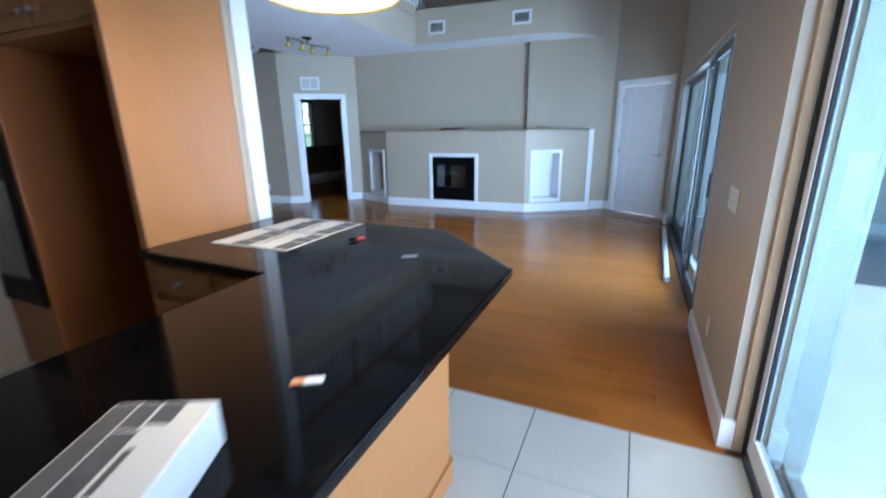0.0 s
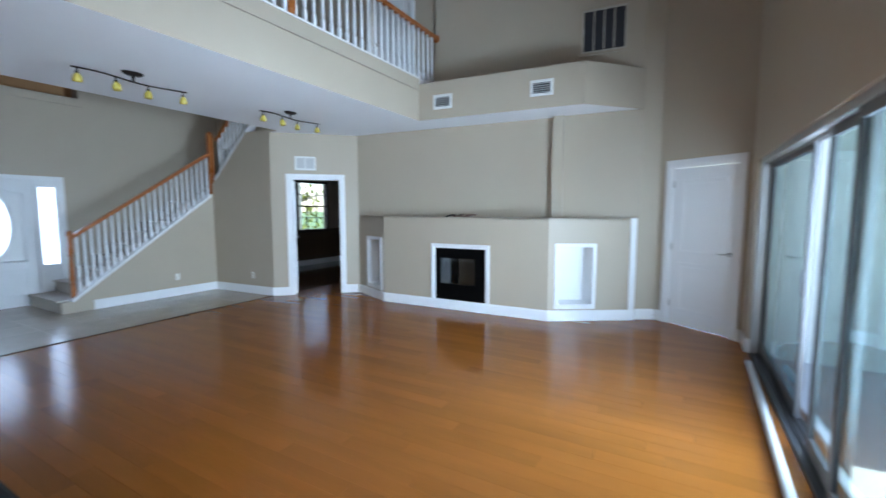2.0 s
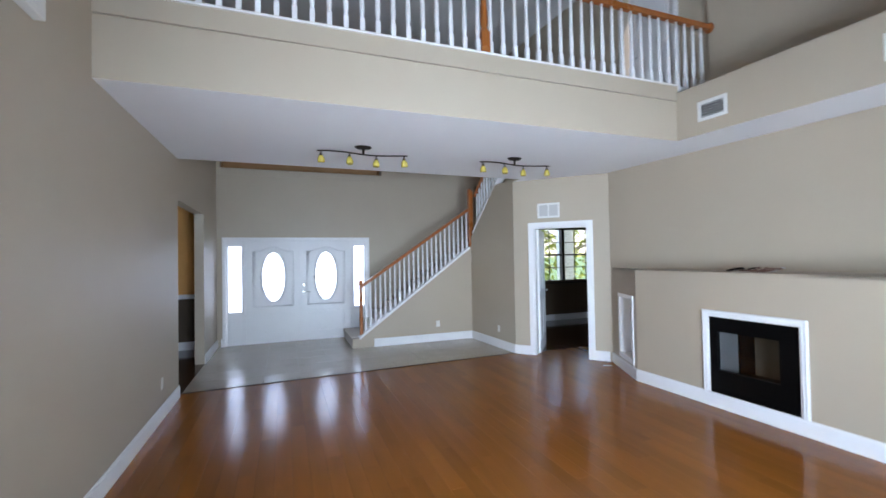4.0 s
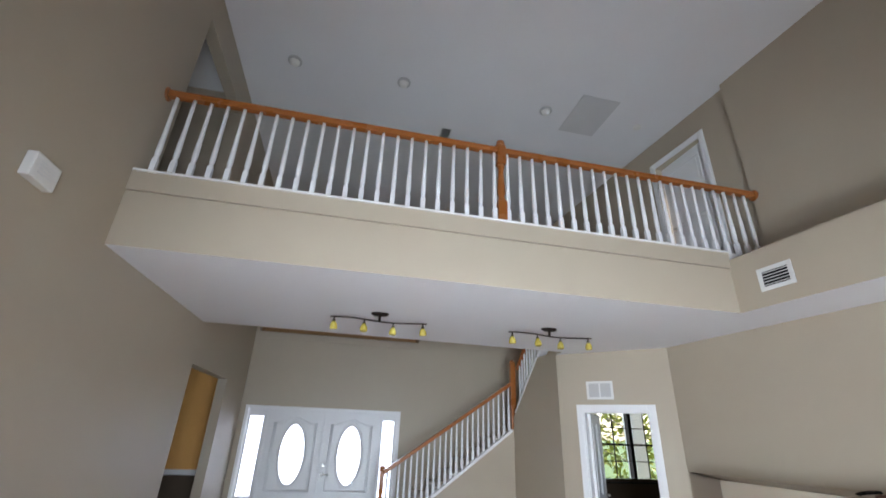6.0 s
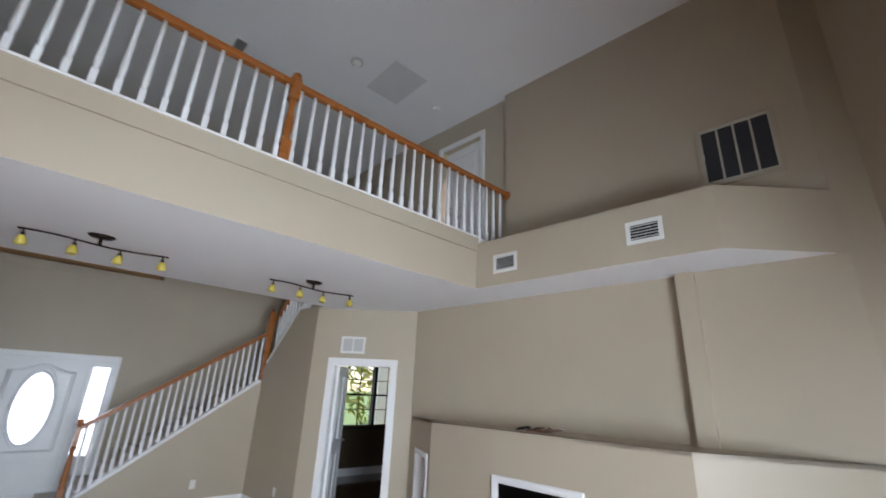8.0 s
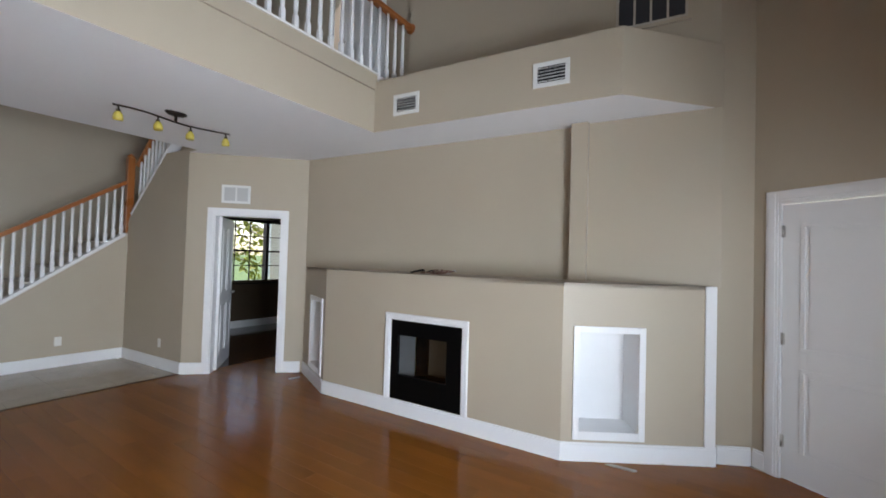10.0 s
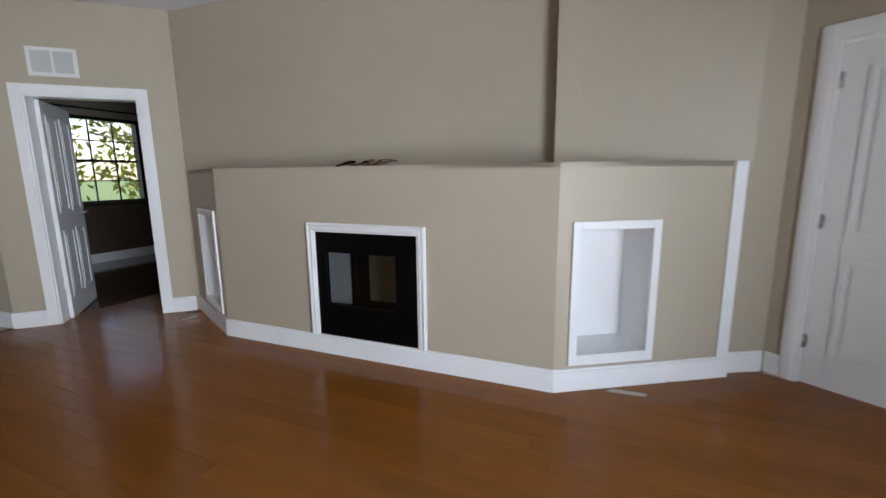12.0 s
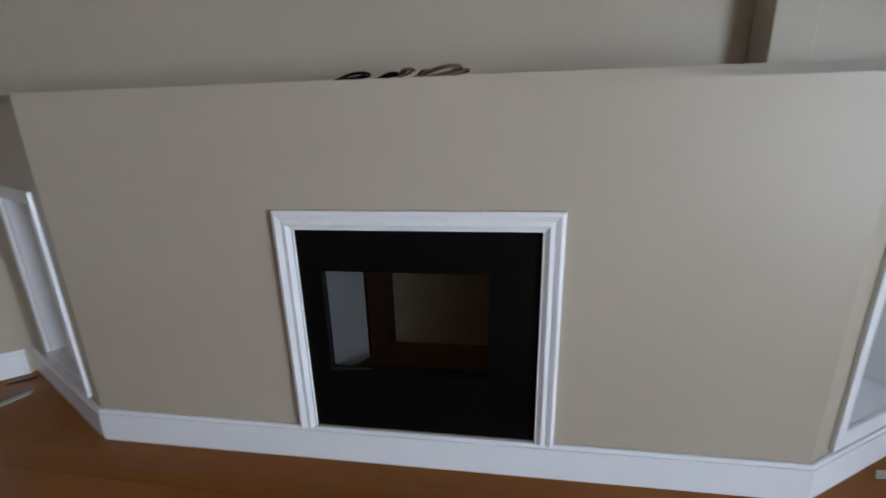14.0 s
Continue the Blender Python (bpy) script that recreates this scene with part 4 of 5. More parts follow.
for k in range(12):
    s = jlen - 0.16 - 0.1 * k
    ob = new("baluster", bmesh_loft)
    ob.parent = jrail
    ob.location = p_of(s, top_z(s) + 0.015)
    ob.scale = (1, 1, 0.7 / (RAILZ - 0.05 - LOFT))

# ---- study window and trees outside ----
win_m = pose(FX, 11.37, 0, 0, 0, -90)
win = thing("window_3", win_m, "dark-framed study window with divided panes", "window", kind="structure")
WW = 11.37 - 9.15
bm = bmesh.new()
for a, b in ((0, 0.05), (WW / 2 - 0.035, WW / 2 + 0.035), (WW - 0.05, WW)):
    box(bm, (a, -0.12, 0.93), (b, 0.004, 2.28))
for a, b in ((0.93, 0.98), (2.23, 2.28)):
    box(bm, (0.05, -0.118, a), (WW - 0.05, 0.002, b))
box(bm, (0.0, -0.1, 0.905), (WW, 0.04, 0.93))
part("window_frame", bm, BRONZE, win, "dark window frame")
for k in range(2):
    a = 0.05 + k * (WW / 2 - 0.015)
    b = a + WW / 2 - 0.085
    bm = bmesh.new()
    for i in (1, 2):
        x = a + (b - a) * i / 3
        box(bm, (x - 0.009, -0.07, 0.98), (x + 0.009, -0.05, 2.23))
    for i in (1, 2, 3):
        z = 0.98 + 1.25 * i / 4
        g = 0.02 if i == 2 else 0.009
        box(bm, (a, -0.072, z - g), (b, -0.048, z + g))
    part("muntins", bm, BRONZE, win, "dark muntin bars")
    bm = bmesh.new()
    box(bm, (a, -0.062, 0.98), (b, -0.058, 2.23))
    part("pane", bm, GLASS, win).visible_shadow = False
bm = bmesh.new()
tube(bm, [(-0.15, 0.09, 2.38), (WW + 0.15, 0.09, 2.38)], 0.014)
box(bm, (-0.15, 0.002, 2.36), (-0.12, 0.1, 2.39))
box(bm, (WW + 0.12, 0.002, 2.36), (WW + 0.15, 0.1, 2.39))
part("curtain_rod", bm, BRONZE, win, "dark curtain rod")


def tree(name, x, y, h, r, seed, label):
    rnd = random.Random(seed)
    t = thing(name, pose(x, y, -0.17), label, "tree", "trees outside the window")
    bm = bmesh.new()
    lathe(bm, [(0.14, 0), (0.1, h * 0.3), (0.06, h * 0.7), (0.02, h)], 10)
    for k in range(7):
        a, z = rnd.uniform(0, 6.28), h * rnd.uniform(0.25, 0.8)
        tube(bm, [(0, 0, z), (r * 0.4 * math.cos(a), r * 0.4 * math.sin(a), z + 0.3), (r * 0.8 * math.cos(a), r * 0.8 * math.sin(a), z + 0.45)], 0.025, 6)
    part("trunk", bm, BARK, t)
    vs, fs = [], []
    for k in range(640):
        a, b, q = rnd.uniform(0, 6.28), rnd.uniform(-1, 1), rnd.uniform(0.35, 1) ** 0.5
        lump = 0.75 + 0.25 * math.sin(3 * a + 2 * b + seed)
        c = Vector((r * q * lump * math.cos(a) * math.sqrt(1 - b * b), r * q * lump * math.sin(a) * math.sqrt(1 - b * b), h * 0.55 + h * 0.48 * q * b))
        u = Vector((rnd.uniform(-1, 1), rnd.uniform(-1, 1), rnd.uniform(-1, 1))).normalized()
        w = u.orthogonal().normalized()
        l, g = rnd.uniform(0.08, 0.16), rnd.uniform(0.03, 0.06)
        i = len(vs)
        n = u.cross(w) * 0.02
        vs += [c - u * l, c + w * g + n, c + u * l, c - w * g + n]
        fs.append((i, i + 1, i + 2, i + 3))
    me = bpy.data.meshes.new("crown")
    me.from_pydata(vs, [], fs)
    me.materials.append(LEAF)
    ob = new("crown", me)
    ob.parent = t
    return t


column = thing("porch_column", pose(-10.45, 11.42, -0.17), "white square porch column outside the study window", "column")
bm = bmesh.new()
box(bm, (-0.17, -0.17, 0.0), (0.17, 0.17, 3.1), bev=0.01)
part("shaft", bm, TRIM, column)
bm = bmesh.new()
box(bm, (-0.22, -0.22, 0.0), (0.22, 0.22, 0.22), bev=0.01)
part("base", bm, TRIM, column)
bm = bmesh.new()
box(bm, (-0.22, -0.22, 3.1), (0.22, 0.22, 3.25), bev=0.01)
part("capital", bm, TRIM, column)
tree("tree", -12.5, 8.6, 4.2, 1.6, 3, "leafy green garden tree with a pale trunk")
tree("tree", -14.0, 10.8, 5.0, 2.0, 7, "leafy green garden tree with a pale trunk")
tree("tree", -12.2, 12.6, 3.6, 1.5, 12, "leafy green garden tree with a pale trunk")

# ---- kitchen ----
CZ = 0.92
bm = bmesh.new()
prism(bm, [(-1.86, 1.80), (-1.08, 1.80), (-1.06, -1.6), (-0.255, -1.6), (-0.27, 2.165), (-0.757, 2.652), (-1.845, 2.652), (-1.845, 2.47), (-1.86, 2.47)], CZ - 0.035, CZ)
es = [e for e in bm.edges if abs(e.verts[0].co.z - e.verts[1].co.z) < 1e-6]
bmesh.ops.bevel(bm, geom=es, offset=0.008, segments=2, profile=0.6, affect="EDGES")
tagged(part("countertop", bm, GRAN), "polished black granite countertop with a clipped corner", "countertop")


def cabinet(name, x0, x1, y0, y1, z0, z1, face, label, doors=2, drawers=True, material=None):
    """A unit with its front on the side named by face ('-y', '-x')."""
    t = thing(name, pose(0, 0, 0), label, "cabinet", "kitchen cabinets")
    bm = bmesh.new()
    box(bm, (x0, y0, z0), (x1, y1, z1), bev=0.003)
    part("body", bm, material or CAB, t)
    n = doors
    lo, hi = (x0, x1) if face == "-y" else (y0, y1)
    for k in range(n):
        a, b = lo + (hi - lo) * k / n + 0.012, lo + (hi - lo) * (k + 1) / n - 0.012
        rows = [(z0 + 0.03, z1 - 0.2, "door"), (z1 - 0.175, z1 - 0.03, "drawer")] if drawers else [(z0 + 0.03, z1 - 0.03, "door")]
        for c, d, nm in rows:
            bm = bmesh.new()
            f = 0.05
            if face == "-y":
                mk = lambda p, q, u, v, dep0, dep1, bv: box(bm, (p, y0 - dep1, u), (q, y0 - dep0, v), bev=bv)
            else:
                mk = lambda p, q, u, v, dep0, dep1, bv: box(bm, (x0 - dep1, p, u), (x0 - dep0, q, v), bev=bv)
            mk(a, b, c, d, 0.001, 0.014, 0.002)
            if d - c > 0.2:
                mk(a, a + f, c, d, 0.013, 0.021, 0.003)
                mk(b - f, b, c, d, 0.013, 0.021, 0.003)
                mk(a + f, b - f, c, c + f, 0.013, 0.021, 0.003)
                mk(a + f, b - f, d - f, d, 0.013, 0.021, 0.003)
                mk(a + f + 0.02, b - f - 0.02, c + f + 0.02, d - f - 0.02, 0.013, 0.019, 0.005)
            else:
                mk(a + 0.01, b - 0.01, c + 0.01, d - 0.01, 0.013, 0.02, 0.004)
            dr = part(nm, bm, material or CAB, t)
            bm = bmesh.new()
            kx, kz = (0.5 * (a + b), 0.5 * (c + d)) if nm == "drawer" else (b - 0.03 if k % 2 == 0 else a + 0.03, d - 0.06 if z0 < 1 else c + 0.06)
            pm = pose(kx, y0 - 0.02, kz, 90) if face == "-y" else pose(x0 - 0.02, kx, kz, 0, -90)
            lathe(bm, [(0.008, 0), (0.007, 0.012), (0.015, 0.02), (0.012, 0.03)], 12, pm)
            part("knob", bm, STEEL, dr, "nickel knob")
    return t


cabinet("base_cabinet", -1.06, -0.5, -1.6, 1.80, 0.1, CZ - 0.036, "-x", "honey maple base cabinet under the granite peninsula", 4)
cabinet("base_cabinet", -1.86, -1.06, 1.86, 2.47, 0.1, CZ - 0.036, "-y", "honey maple base cabinet with drawers beside the tall panel", 2)
bm = bmesh.new()
prism(bm, [(-0.5, -1.6), (-0.48, -1.6), (-0.48, 2.05), (-0.86, 2.43), (-1.06, 2.45), (-1.06, 2.43), (-0.87, 2.41), (-0.5, 2.04)], 0.1, CZ - 0.036)
tagged(part("peninsula_panel", bm, CAB), "honey maple back panel under the granite overhang", "panel")
bm = bmesh.new()
prism(bm, [(-0.98, -1.6), (-0.478, -1.6), (-0.466, 2.055), (-0.85, 2.445), (-0.98, 2.44)], 0.0, 0.1)
tagged(part("toe_kick", bm, CAB), "maple plinth under the peninsula", "plinth", kind="structure")
# This plinth takes the maple with shade mixed into its colour.
bm = bmesh.new()
box(bm, (-1.86, 2.0, 0.0), (-0.98, 2.44, 0.1))
tagged(part("toe_kick_return", bm, CABD), "maple plinth under the base cabinet, shade in its dark colour", "plinth", kind="structure")
# tall side panel, refrigerator recess and oven tower
bm = bmesh.new()
box(bm, (-1.92, 1.86, 0.0), (-1.875, 2.478, 2.5), bev=0.003)
tagged(part("tall_panel", bm, CAB), "tall honey maple end panel beside the refrigerator recess", "panel")
cabinet("wall_cabinet", -2.86, -1.93, 1.9, 2.46, 1.85, 2.5, "-y", "honey maple cabinet over the refrigerator recess", 2, False)
# The tower's red-brown is the kitchen maple with shade put into its colour.
oven_t = thing("oven_cabinet", pose(0, 0, 0), "tall maple cabinet with a built-in oven, shade in its red-brown colour", "cabinet", "kitchen cabinets")
bm = bmesh.new()
box(bm, (-3.5, 1.86, 0.0), (-2.87, 2.46, 2.5), bev=0.003)
part("body", bm, CABD, oven_t)
bm = bmesh.new()
box(bm, (-3.46, 1.845, 0.45), (-2.91, 1.859, 1.85), bev=0.004)
part("oven_front", bm, BLACK, oven_t, "black oven front")
bm = bmesh.new()
tube(bm, [(-3.4, 1.81, 1.28), (-2.97, 1.81, 1.28)], 0.01)
for x in (-3.38, -2.99):
    tube(bm, [(x, 1.846, 1.28), (x, 1.81, 1.28)], 0.007)
part("oven_handle", bm, STEEL, oven_t, "steel oven handle")
bm = bmesh.new()
box(bm, (-3.40, 1.838, 0.62), (-2.97, 1.844, 1.18))
part("oven_glass", bm, FGLASS, oven_t, "dark oven glass")
bm = bmesh.new()
box(bm, (-1.872, 2.476, CZ + 0.001), (-1.852, LY + 0.012, LOW), bev=0.003)
box(bm, (-1.872, 2.476, 0.0), (-1.866, LY + 0.004, CZ - 0.04))
tagged(part("trim_wall_end", bm, TRIM), "white painted trim on the wall's end", "trim", kind="structure")

# pendant lamp
pend = thing("pendant_lamp", pose(-0.725, 1.83, 1.775), "lit alabaster glass pendant lamp over the counter", "lamp")
bm = bmesh.new()
prof = [(0.03, 0.15), (0.09, 0.13), (0.145, 0.085), (0.182, 0.02), (0.19, 0.0)]
lathe(bm, prof + [(r - 0.006, z - 0.004) for r, z in reversed(prof[:-1])], 40, cap=False)
part("shade", bm, SHADE, pend, "amber alabaster glass shade")
bm = bmesh.new()
lathe(bm, [(0.012, 0.0), (0.034, 0.015), (0.036, 0.045), (0.02, 0.08), (0.014, 0.1)], 18, pose(0, 0, 0.03))
part("bulb", bm, BULB, pend, "lit bulb")
bm = bmesh.new()
lathe(bm, [(0.035, 0.145), (0.035, 0.17), (0.015, 0.2), (0.006, 0.22), (0.006, LOW - 1.80), (0.06, LOW - 1.795), (0.06, LOW - 1.777)], 18)
part("stem", bm, BRONZE, pend, "dark bronze stem")
pl_data = bpy.data.lights.new("pendant_light", "POINT")
pl_data.energy, pl_data.color, pl_data.shadow_soft_size = 6.5, (1.0, 0.78, 0.5), 0.05
pl_ob = new("pendant_light", pl_data)
pl_ob.location = (-0.725, 1.83, 1.75)

# things on the counter
def sheet(x, y, rot, w, h, label, bars):
    t = thing("printed_sheet", pose(x, y, CZ + 0.001, 0, 0, rot), label, "paper", "printed sheets on the counter")
    bm = bmesh.new()
    box(bm, (-w / 2, -h / 2, 0), (w / 2, h / 2, 0.0012))
    part("page", bm, PAPER, t)
    for x0, y0, x1, y1 in bars:
        bm = bmesh.new()
        box(bm, (-w / 2 + x0 * w, -h / 2 + y0 * h, 0.0013), (-w / 2 + x1 * w, -h / 2 + y1 * h, 0.0017))
        part("print_block", bm, INK, t, "dark grey print")
    return t


PRINT = [(0.5, 0.04, 0.93, 0.3), (0.54, 0.33, 0.93, 0.62), (0.5, 0.66, 0.93, 0.95), (0.07, 0.1, 0.1, 0.6)]
PRINT2 = [(0.56, 0.05, 0.94, 0.46), (0.5, 0.5, 0.94, 0.7), (0.58, 0.73, 0.94, 0.95), (0.07, 0.2, 0.1, 0.85)]
sheet(-1.565, 2.17, 2, 0.225, 0.29, "white printed sheet with dark photographs", PRINT)
sheet(-1.335, 2.18, 1, 0.215, 0.29, "white printed sheet with dark photographs", PRINT2)
sheet(-1.57, 2.475, 1, 0.225, 0.28, "white printed sheet with dark photographs", PRINT2)
sheet(-1.34, 2.475, -2, 0.215, 0.28, "white printed sheet with dark photographs", PRINT)
stack = thing("brochure_stack", pose(-0.51, 1.0, CZ + 0.001, 0, 0, 26), "white brochure box with grey printed top", "box")
bm = bmesh.new()
box(bm, (-0.075, -0.12, 0), (0.085, 0.085, 0.08), bev=0.004)
part("box_body", bm, PAPER, stack)
for a, b, c, d in ((-0.07, -0.11, -0.035, 0.08), (-0.031, -0.115, 0.005, 0.015), (-0.031, 0.02, 0.0, 0.08), (0.006, 0.03, 0.04, 0.08), (0.012, -0.1, 0.022, -0.02)):
    bm = bmesh.new()
    box(bm, (a, b, 0.0801), (c, d, 0.0807))
    part("print_block", bm, INK, stack, "dark grey print")
mk = thing("marker", pose(-1.043, 2.309, CZ + 0.009, 0, 0, 62), "red and dark plastic marker on the granite", "pen")
bm = bmesh.new()
tube(bm, [(-0.01, 0, 0), (0.03, 0, 0)], 0.007)
part("barrel", bm, RED, mk)
bm = bmesh.new()
tube(bm, [(-0.05, 0, 0), (-0.01, 0, 0)], 0.0075)
part("cap", bm, BLACK, mk, "black cap")
kc = thing("key_card", pose(-0.688, 2.15, CZ + 0.001, 0, 0, 35), "small grey key fob on the granite", "fob")
bm = bmesh.new()
box(bm, (-0.032, -0.013, 0), (0.032, 0.013, 0.008), bev=0.004)
part("fob_body", bm, STEEL, kc)
sc = thing("folded_card", pose(-0.47, 1.30, CZ + 0.001, 0, 0, 212), "small orange and white card on the granite", "card")
bm = bmesh.new()
box(bm, (-0.038, -0.012, 0), (0.0, 0.012, 0.004), bev=0.001)
part("card", bm, PAPER, sc)
bm = bmesh.new()
box(bm, (0.0, -0.011, 0), (0.026, 0.011, 0.005), bev=0.001)
part("tab", bm, mat("orange_card", (0.6, 0.25, 0.12), 0.6), sc, "orange tab")


# ---- vents, plates, ceiling fittings ----
def grille(name, m, w, h, slats, label, upright=False, back=None, fr=0.03, tilt=35, cat="vent", metal=GRILL):
    t = thing(name, m, label, cat)
    bm = bmesh.new()
    for lo, hi in (((-w / 2, -h / 2), (-w / 2 + fr, h / 2)), ((w / 2 - fr, -h / 2), (w / 2, h / 2)), ((-w / 2 + fr, -h / 2), (w / 2 - fr, -h / 2 + fr)), ((-w / 2 + fr, h / 2 - fr), (w / 2 - fr, h / 2))):
        box(bm, (lo[0], 0.001, lo[1]), (hi[0], 0.012, hi[1]), bev=0.002)
    part("frame", bm, metal, t)
    bm = bmesh.new()
    box(bm, (-w / 2 + fr, 0.0008, -h / 2 + fr), (w / 2 - fr, 0.002, h / 2 - fr))
    part("backing", bm, back or DARK, t, "dark backing")
    for k in range(slats):
        bm = bmesh.new()
        if upright:
            x = -w / 2 + fr + (w - 2 * fr) * (k + 1) / (slats + 1)
            box(bm, (-0.009, -0.002, -h / 2 + fr), (0.009, 0.002, h / 2 - fr), m=pose(x, 0.008, 0))
        else:
            z = -h / 2 + fr + (h - 2 * fr) * (k + 0.5) / slats
            box(bm, (-w / 2 + fr, -0.001, -0.005), (w / 2 - fr, 0.001, 0.005), m=pose(0, 0.007, z, tilt))
        part("slat", bm, metal, t)
    return t


s_m, s_len = along((-1.20, 7.952), (-3.545, 7.784))
for x, z in ((-1.735, 3.08), (-3.157, 3.055)):
    grille("supply_vent", s_m @ pose((-1.20 - x), 0, z), 0.30, 0.205, 5, "small white louvred supply vent on the soffit", fr=0.036)
rv = grille("return_vent", wm @ pose(s_of(-1.10), 0.012, 3.92), 0.56, 0.56, 3, "large dark return air grille with a greige wooden surround", True, FILTER, fr=0.02, metal=GREIGE)
for lo, hi in (((-0.31, -0.31), (-0.281, 0.31)), ((0.281, -0.31), (0.31, 0.31)), ((-0.281, -0.31), (0.281, -0.281)), ((-0.281, 0.281), (0.281, 0.31))):
    bm = bmesh.new()
    box(bm, (lo[0], -0.011, lo[1]), (hi[0], 0.018, hi[1]), bev=0.003)
    part("surround", bm, WALL, rv, "greige painted wooden surround")
for x in (0.262, 0.0):
    bm = bmesh.new()
    box(bm, (x - 0.008, 0.012, -0.03), (x + 0.008, 0.02, 0.03), bev=0.002)
    part("latch", bm, STEEL, rv, "small bright latch")
grille("door_vent", d1m @ pose(0.5 * (D1A + D1B) + 0.165, 0, 2.31), 0.35, 0.235, 1, "white transfer vent above the study door", True, VGREY, fr=0.03)


def plate(name, m, w, h, label, kind_):
    t = thing(name, m, label, kind_)
    bm = bmesh.new()
    box(bm, (-w / 2, 0.001, -h / 2), (w / 2, 0.007, h / 2), bev=0.003)
    part("cover", bm, PLASTIC, t)
    n = 2 if kind_ == "outlet" else max(1, round(w / 0.05) - 1)
    for k in range(n):
        bm = bmesh.new()
        if kind_ == "outlet":
            z = (-0.022, 0.022)[k]
            box(bm, (-0.016, 0.007, z - 0.014), (0.016, 0.009, z + 0.014), bev=0.002)
        else:
            x = (k - (n - 1) / 2) * 0.046
            box(bm, (x - 0.016, 0.007, -0.033), (x + 0.016, 0.010, 0.033), bev=0.002)
        part("socket" if kind_ == "outlet" else "rocker", bm, PLASTIC, t)
    return t


re_m = along((RX, 2.72), C_R)[0]
plate("switch_plate", re_m @ pose(0.56, 0, 1.05), 0.21, 0.12, "white triple rocker light switch plate", "switch")
plate("wall_outlet", re_m @ pose(0.65, 0, 0.30), 0.07, 0.115, "white wall outlet near the slider", "outlet")
ss_m = along((SX, 7.2), (SX, 4.95))[0]
plate("wall_outlet", ss_m @ pose(0.72, 0, 0.33), 0.075, 0.115, "white wall outlet below the stair", "outlet")
plate("wall_outlet", jm @ pose(0.52, 0, 0.33), 0.07, 0.115, "white wall outlet under the stair", "outlet")
so_m = along((FX, LY), (-1.87, LY))[0]
plate("wall_outlet", so_m @ pose(3.75, 0, 0.36), 0.07, 0.115, "white wall outlet on the long wall", "outlet")
plate("wall_outlet", so_m @ pose(6.2, 0, 0.36), 0.07, 0.115, "white wall outlet on the long wall", "outlet")
sb = thing("door_chime", so_m @ pose(-FX - 2.75, 0, 2.90), "white plastic chime box on the long wall", "chime")
bm = bmesh.new()
box(bm, (-0.1, 0.001, -0.07), (0.1, 0.055, 0.07), bev=0.008)
part("cover", bm, PLASTIC, sb)
for k in range(4):
    bm = bmesh.new()
    box(bm, (-0.06, 0.055, -0.03 + 0.02 * k), (0.06, 0.057, -0.022 + 0.02 * k))
    part("slot", bm, GRILL, sb)
for x, y in ((-4.6, 3.23), (-4.605, 4.575), (-4.607, 6.54)):
    t = thing("recessed_light", pose(x, y, TOP), "unlit white recessed ceiling light", "ceiling light", "recessed lights")
    # The white ring is coloured grey to carry the shaded crescent round the lens.
    bm = bmesh.new()
    lathe(bm, [(0.06, -0.001), (0.085, -0.001), (0.085, -0.02), (0.065, -0.032), (0.06, -0.008)], 28, cap=False)
    part("ring", bm, VGREY, t)
    bm = bmesh.new()
    lathe(bm, [(0.02, -0.075), (0.045, -0.06), (0.058, -0.03), (0.062, -0.004)], 28)
    part("lens", bm, PLASTIC, t)
t = thing("attic_hatch", pose(-4.57, 7.16, TOP), "white ceiling access panel with a thin frame", "hatch")
bm = bmesh.new()
box(bm, (-0.36, -0.27, -0.012), (0.36, 0.27, -0.001), bev=0.003)
part("hatch_panel", bm, mat("hatch_grey_white", (0.6, 0.6, 0.6), 0.7), t)
t = grille("ceiling_vent", pose(-5.47, 5.317, TOP, -90), 0.3, 0.17, 5, "small dark louvred ceiling vent", fr=0.02)
t = thing("smoke_detector", pose(-4.58, 7.94, TOP), "round white smoke detector on the ceiling", "smoke detector")
bm = bmesh.new()
lathe(bm, [(0.045, -0.03), (0.055, -0.02), (0.055, -0.001)], 20)
part("body", bm, PLASTIC, t)


# ---- track lights ----
def track_light(x, y, label):
    t = thing("track_light", pose(x, y, LOW), label, "track light", "track lights under the balcony")
    bm = bmesh.new()
    lathe(bm, [(0.075, -0.001), (0.075, -0.012), (0.055, -0.028), (0.012, -0.03), (0.01, -0.08)], 20, Matrix.Diagonal((0.8, 1.25, 1, 1)))
    part("canopy", bm, BRONZE, t)
    bm = bmesh.new()
    pts = [(0.045 * math.sin(2.2 * math.pi * k / 24 + 0.4), -0.49 + 0.98 * k / 24, -0.08) for k in range(25)]
    tube(bm, pts, 0.008)
    part("bar", bm, BRONZE, t, "wavy dark bronze bar")
    for f in (0.04, 0.345, 0.655, 0.96):
        px = 0.045 * math.sin(2.2 * math.pi * f + 0.4)
        py = -0.49 + 0.98 * f
        bm = bmesh.new()
        tube(bm, [(px, py, -0.08), (px, py, -0.12)], 0.008)
        lathe(bm, [(0.016, 0), (0.018, 0.02), (0.01, 0.03)], 12, pose(px, py, -0.138))
        hd_ = part("spot_head", bm, BRONZE, t, "dark bronze spot holder")
        bm = bmesh.new()
        lathe(bm, [(0.034, -0.075), (0.038, -0.055), (0.033, -0.025), (0.017, 0.0), (0.012, 0.004)], 16, pose(px, py, -0.13, 10 * math.sin(9 * f), 12 * math.cos(7 * f)))
        part("shade", bm, YGLASS, hd_, "yellow glass shade")
    return t


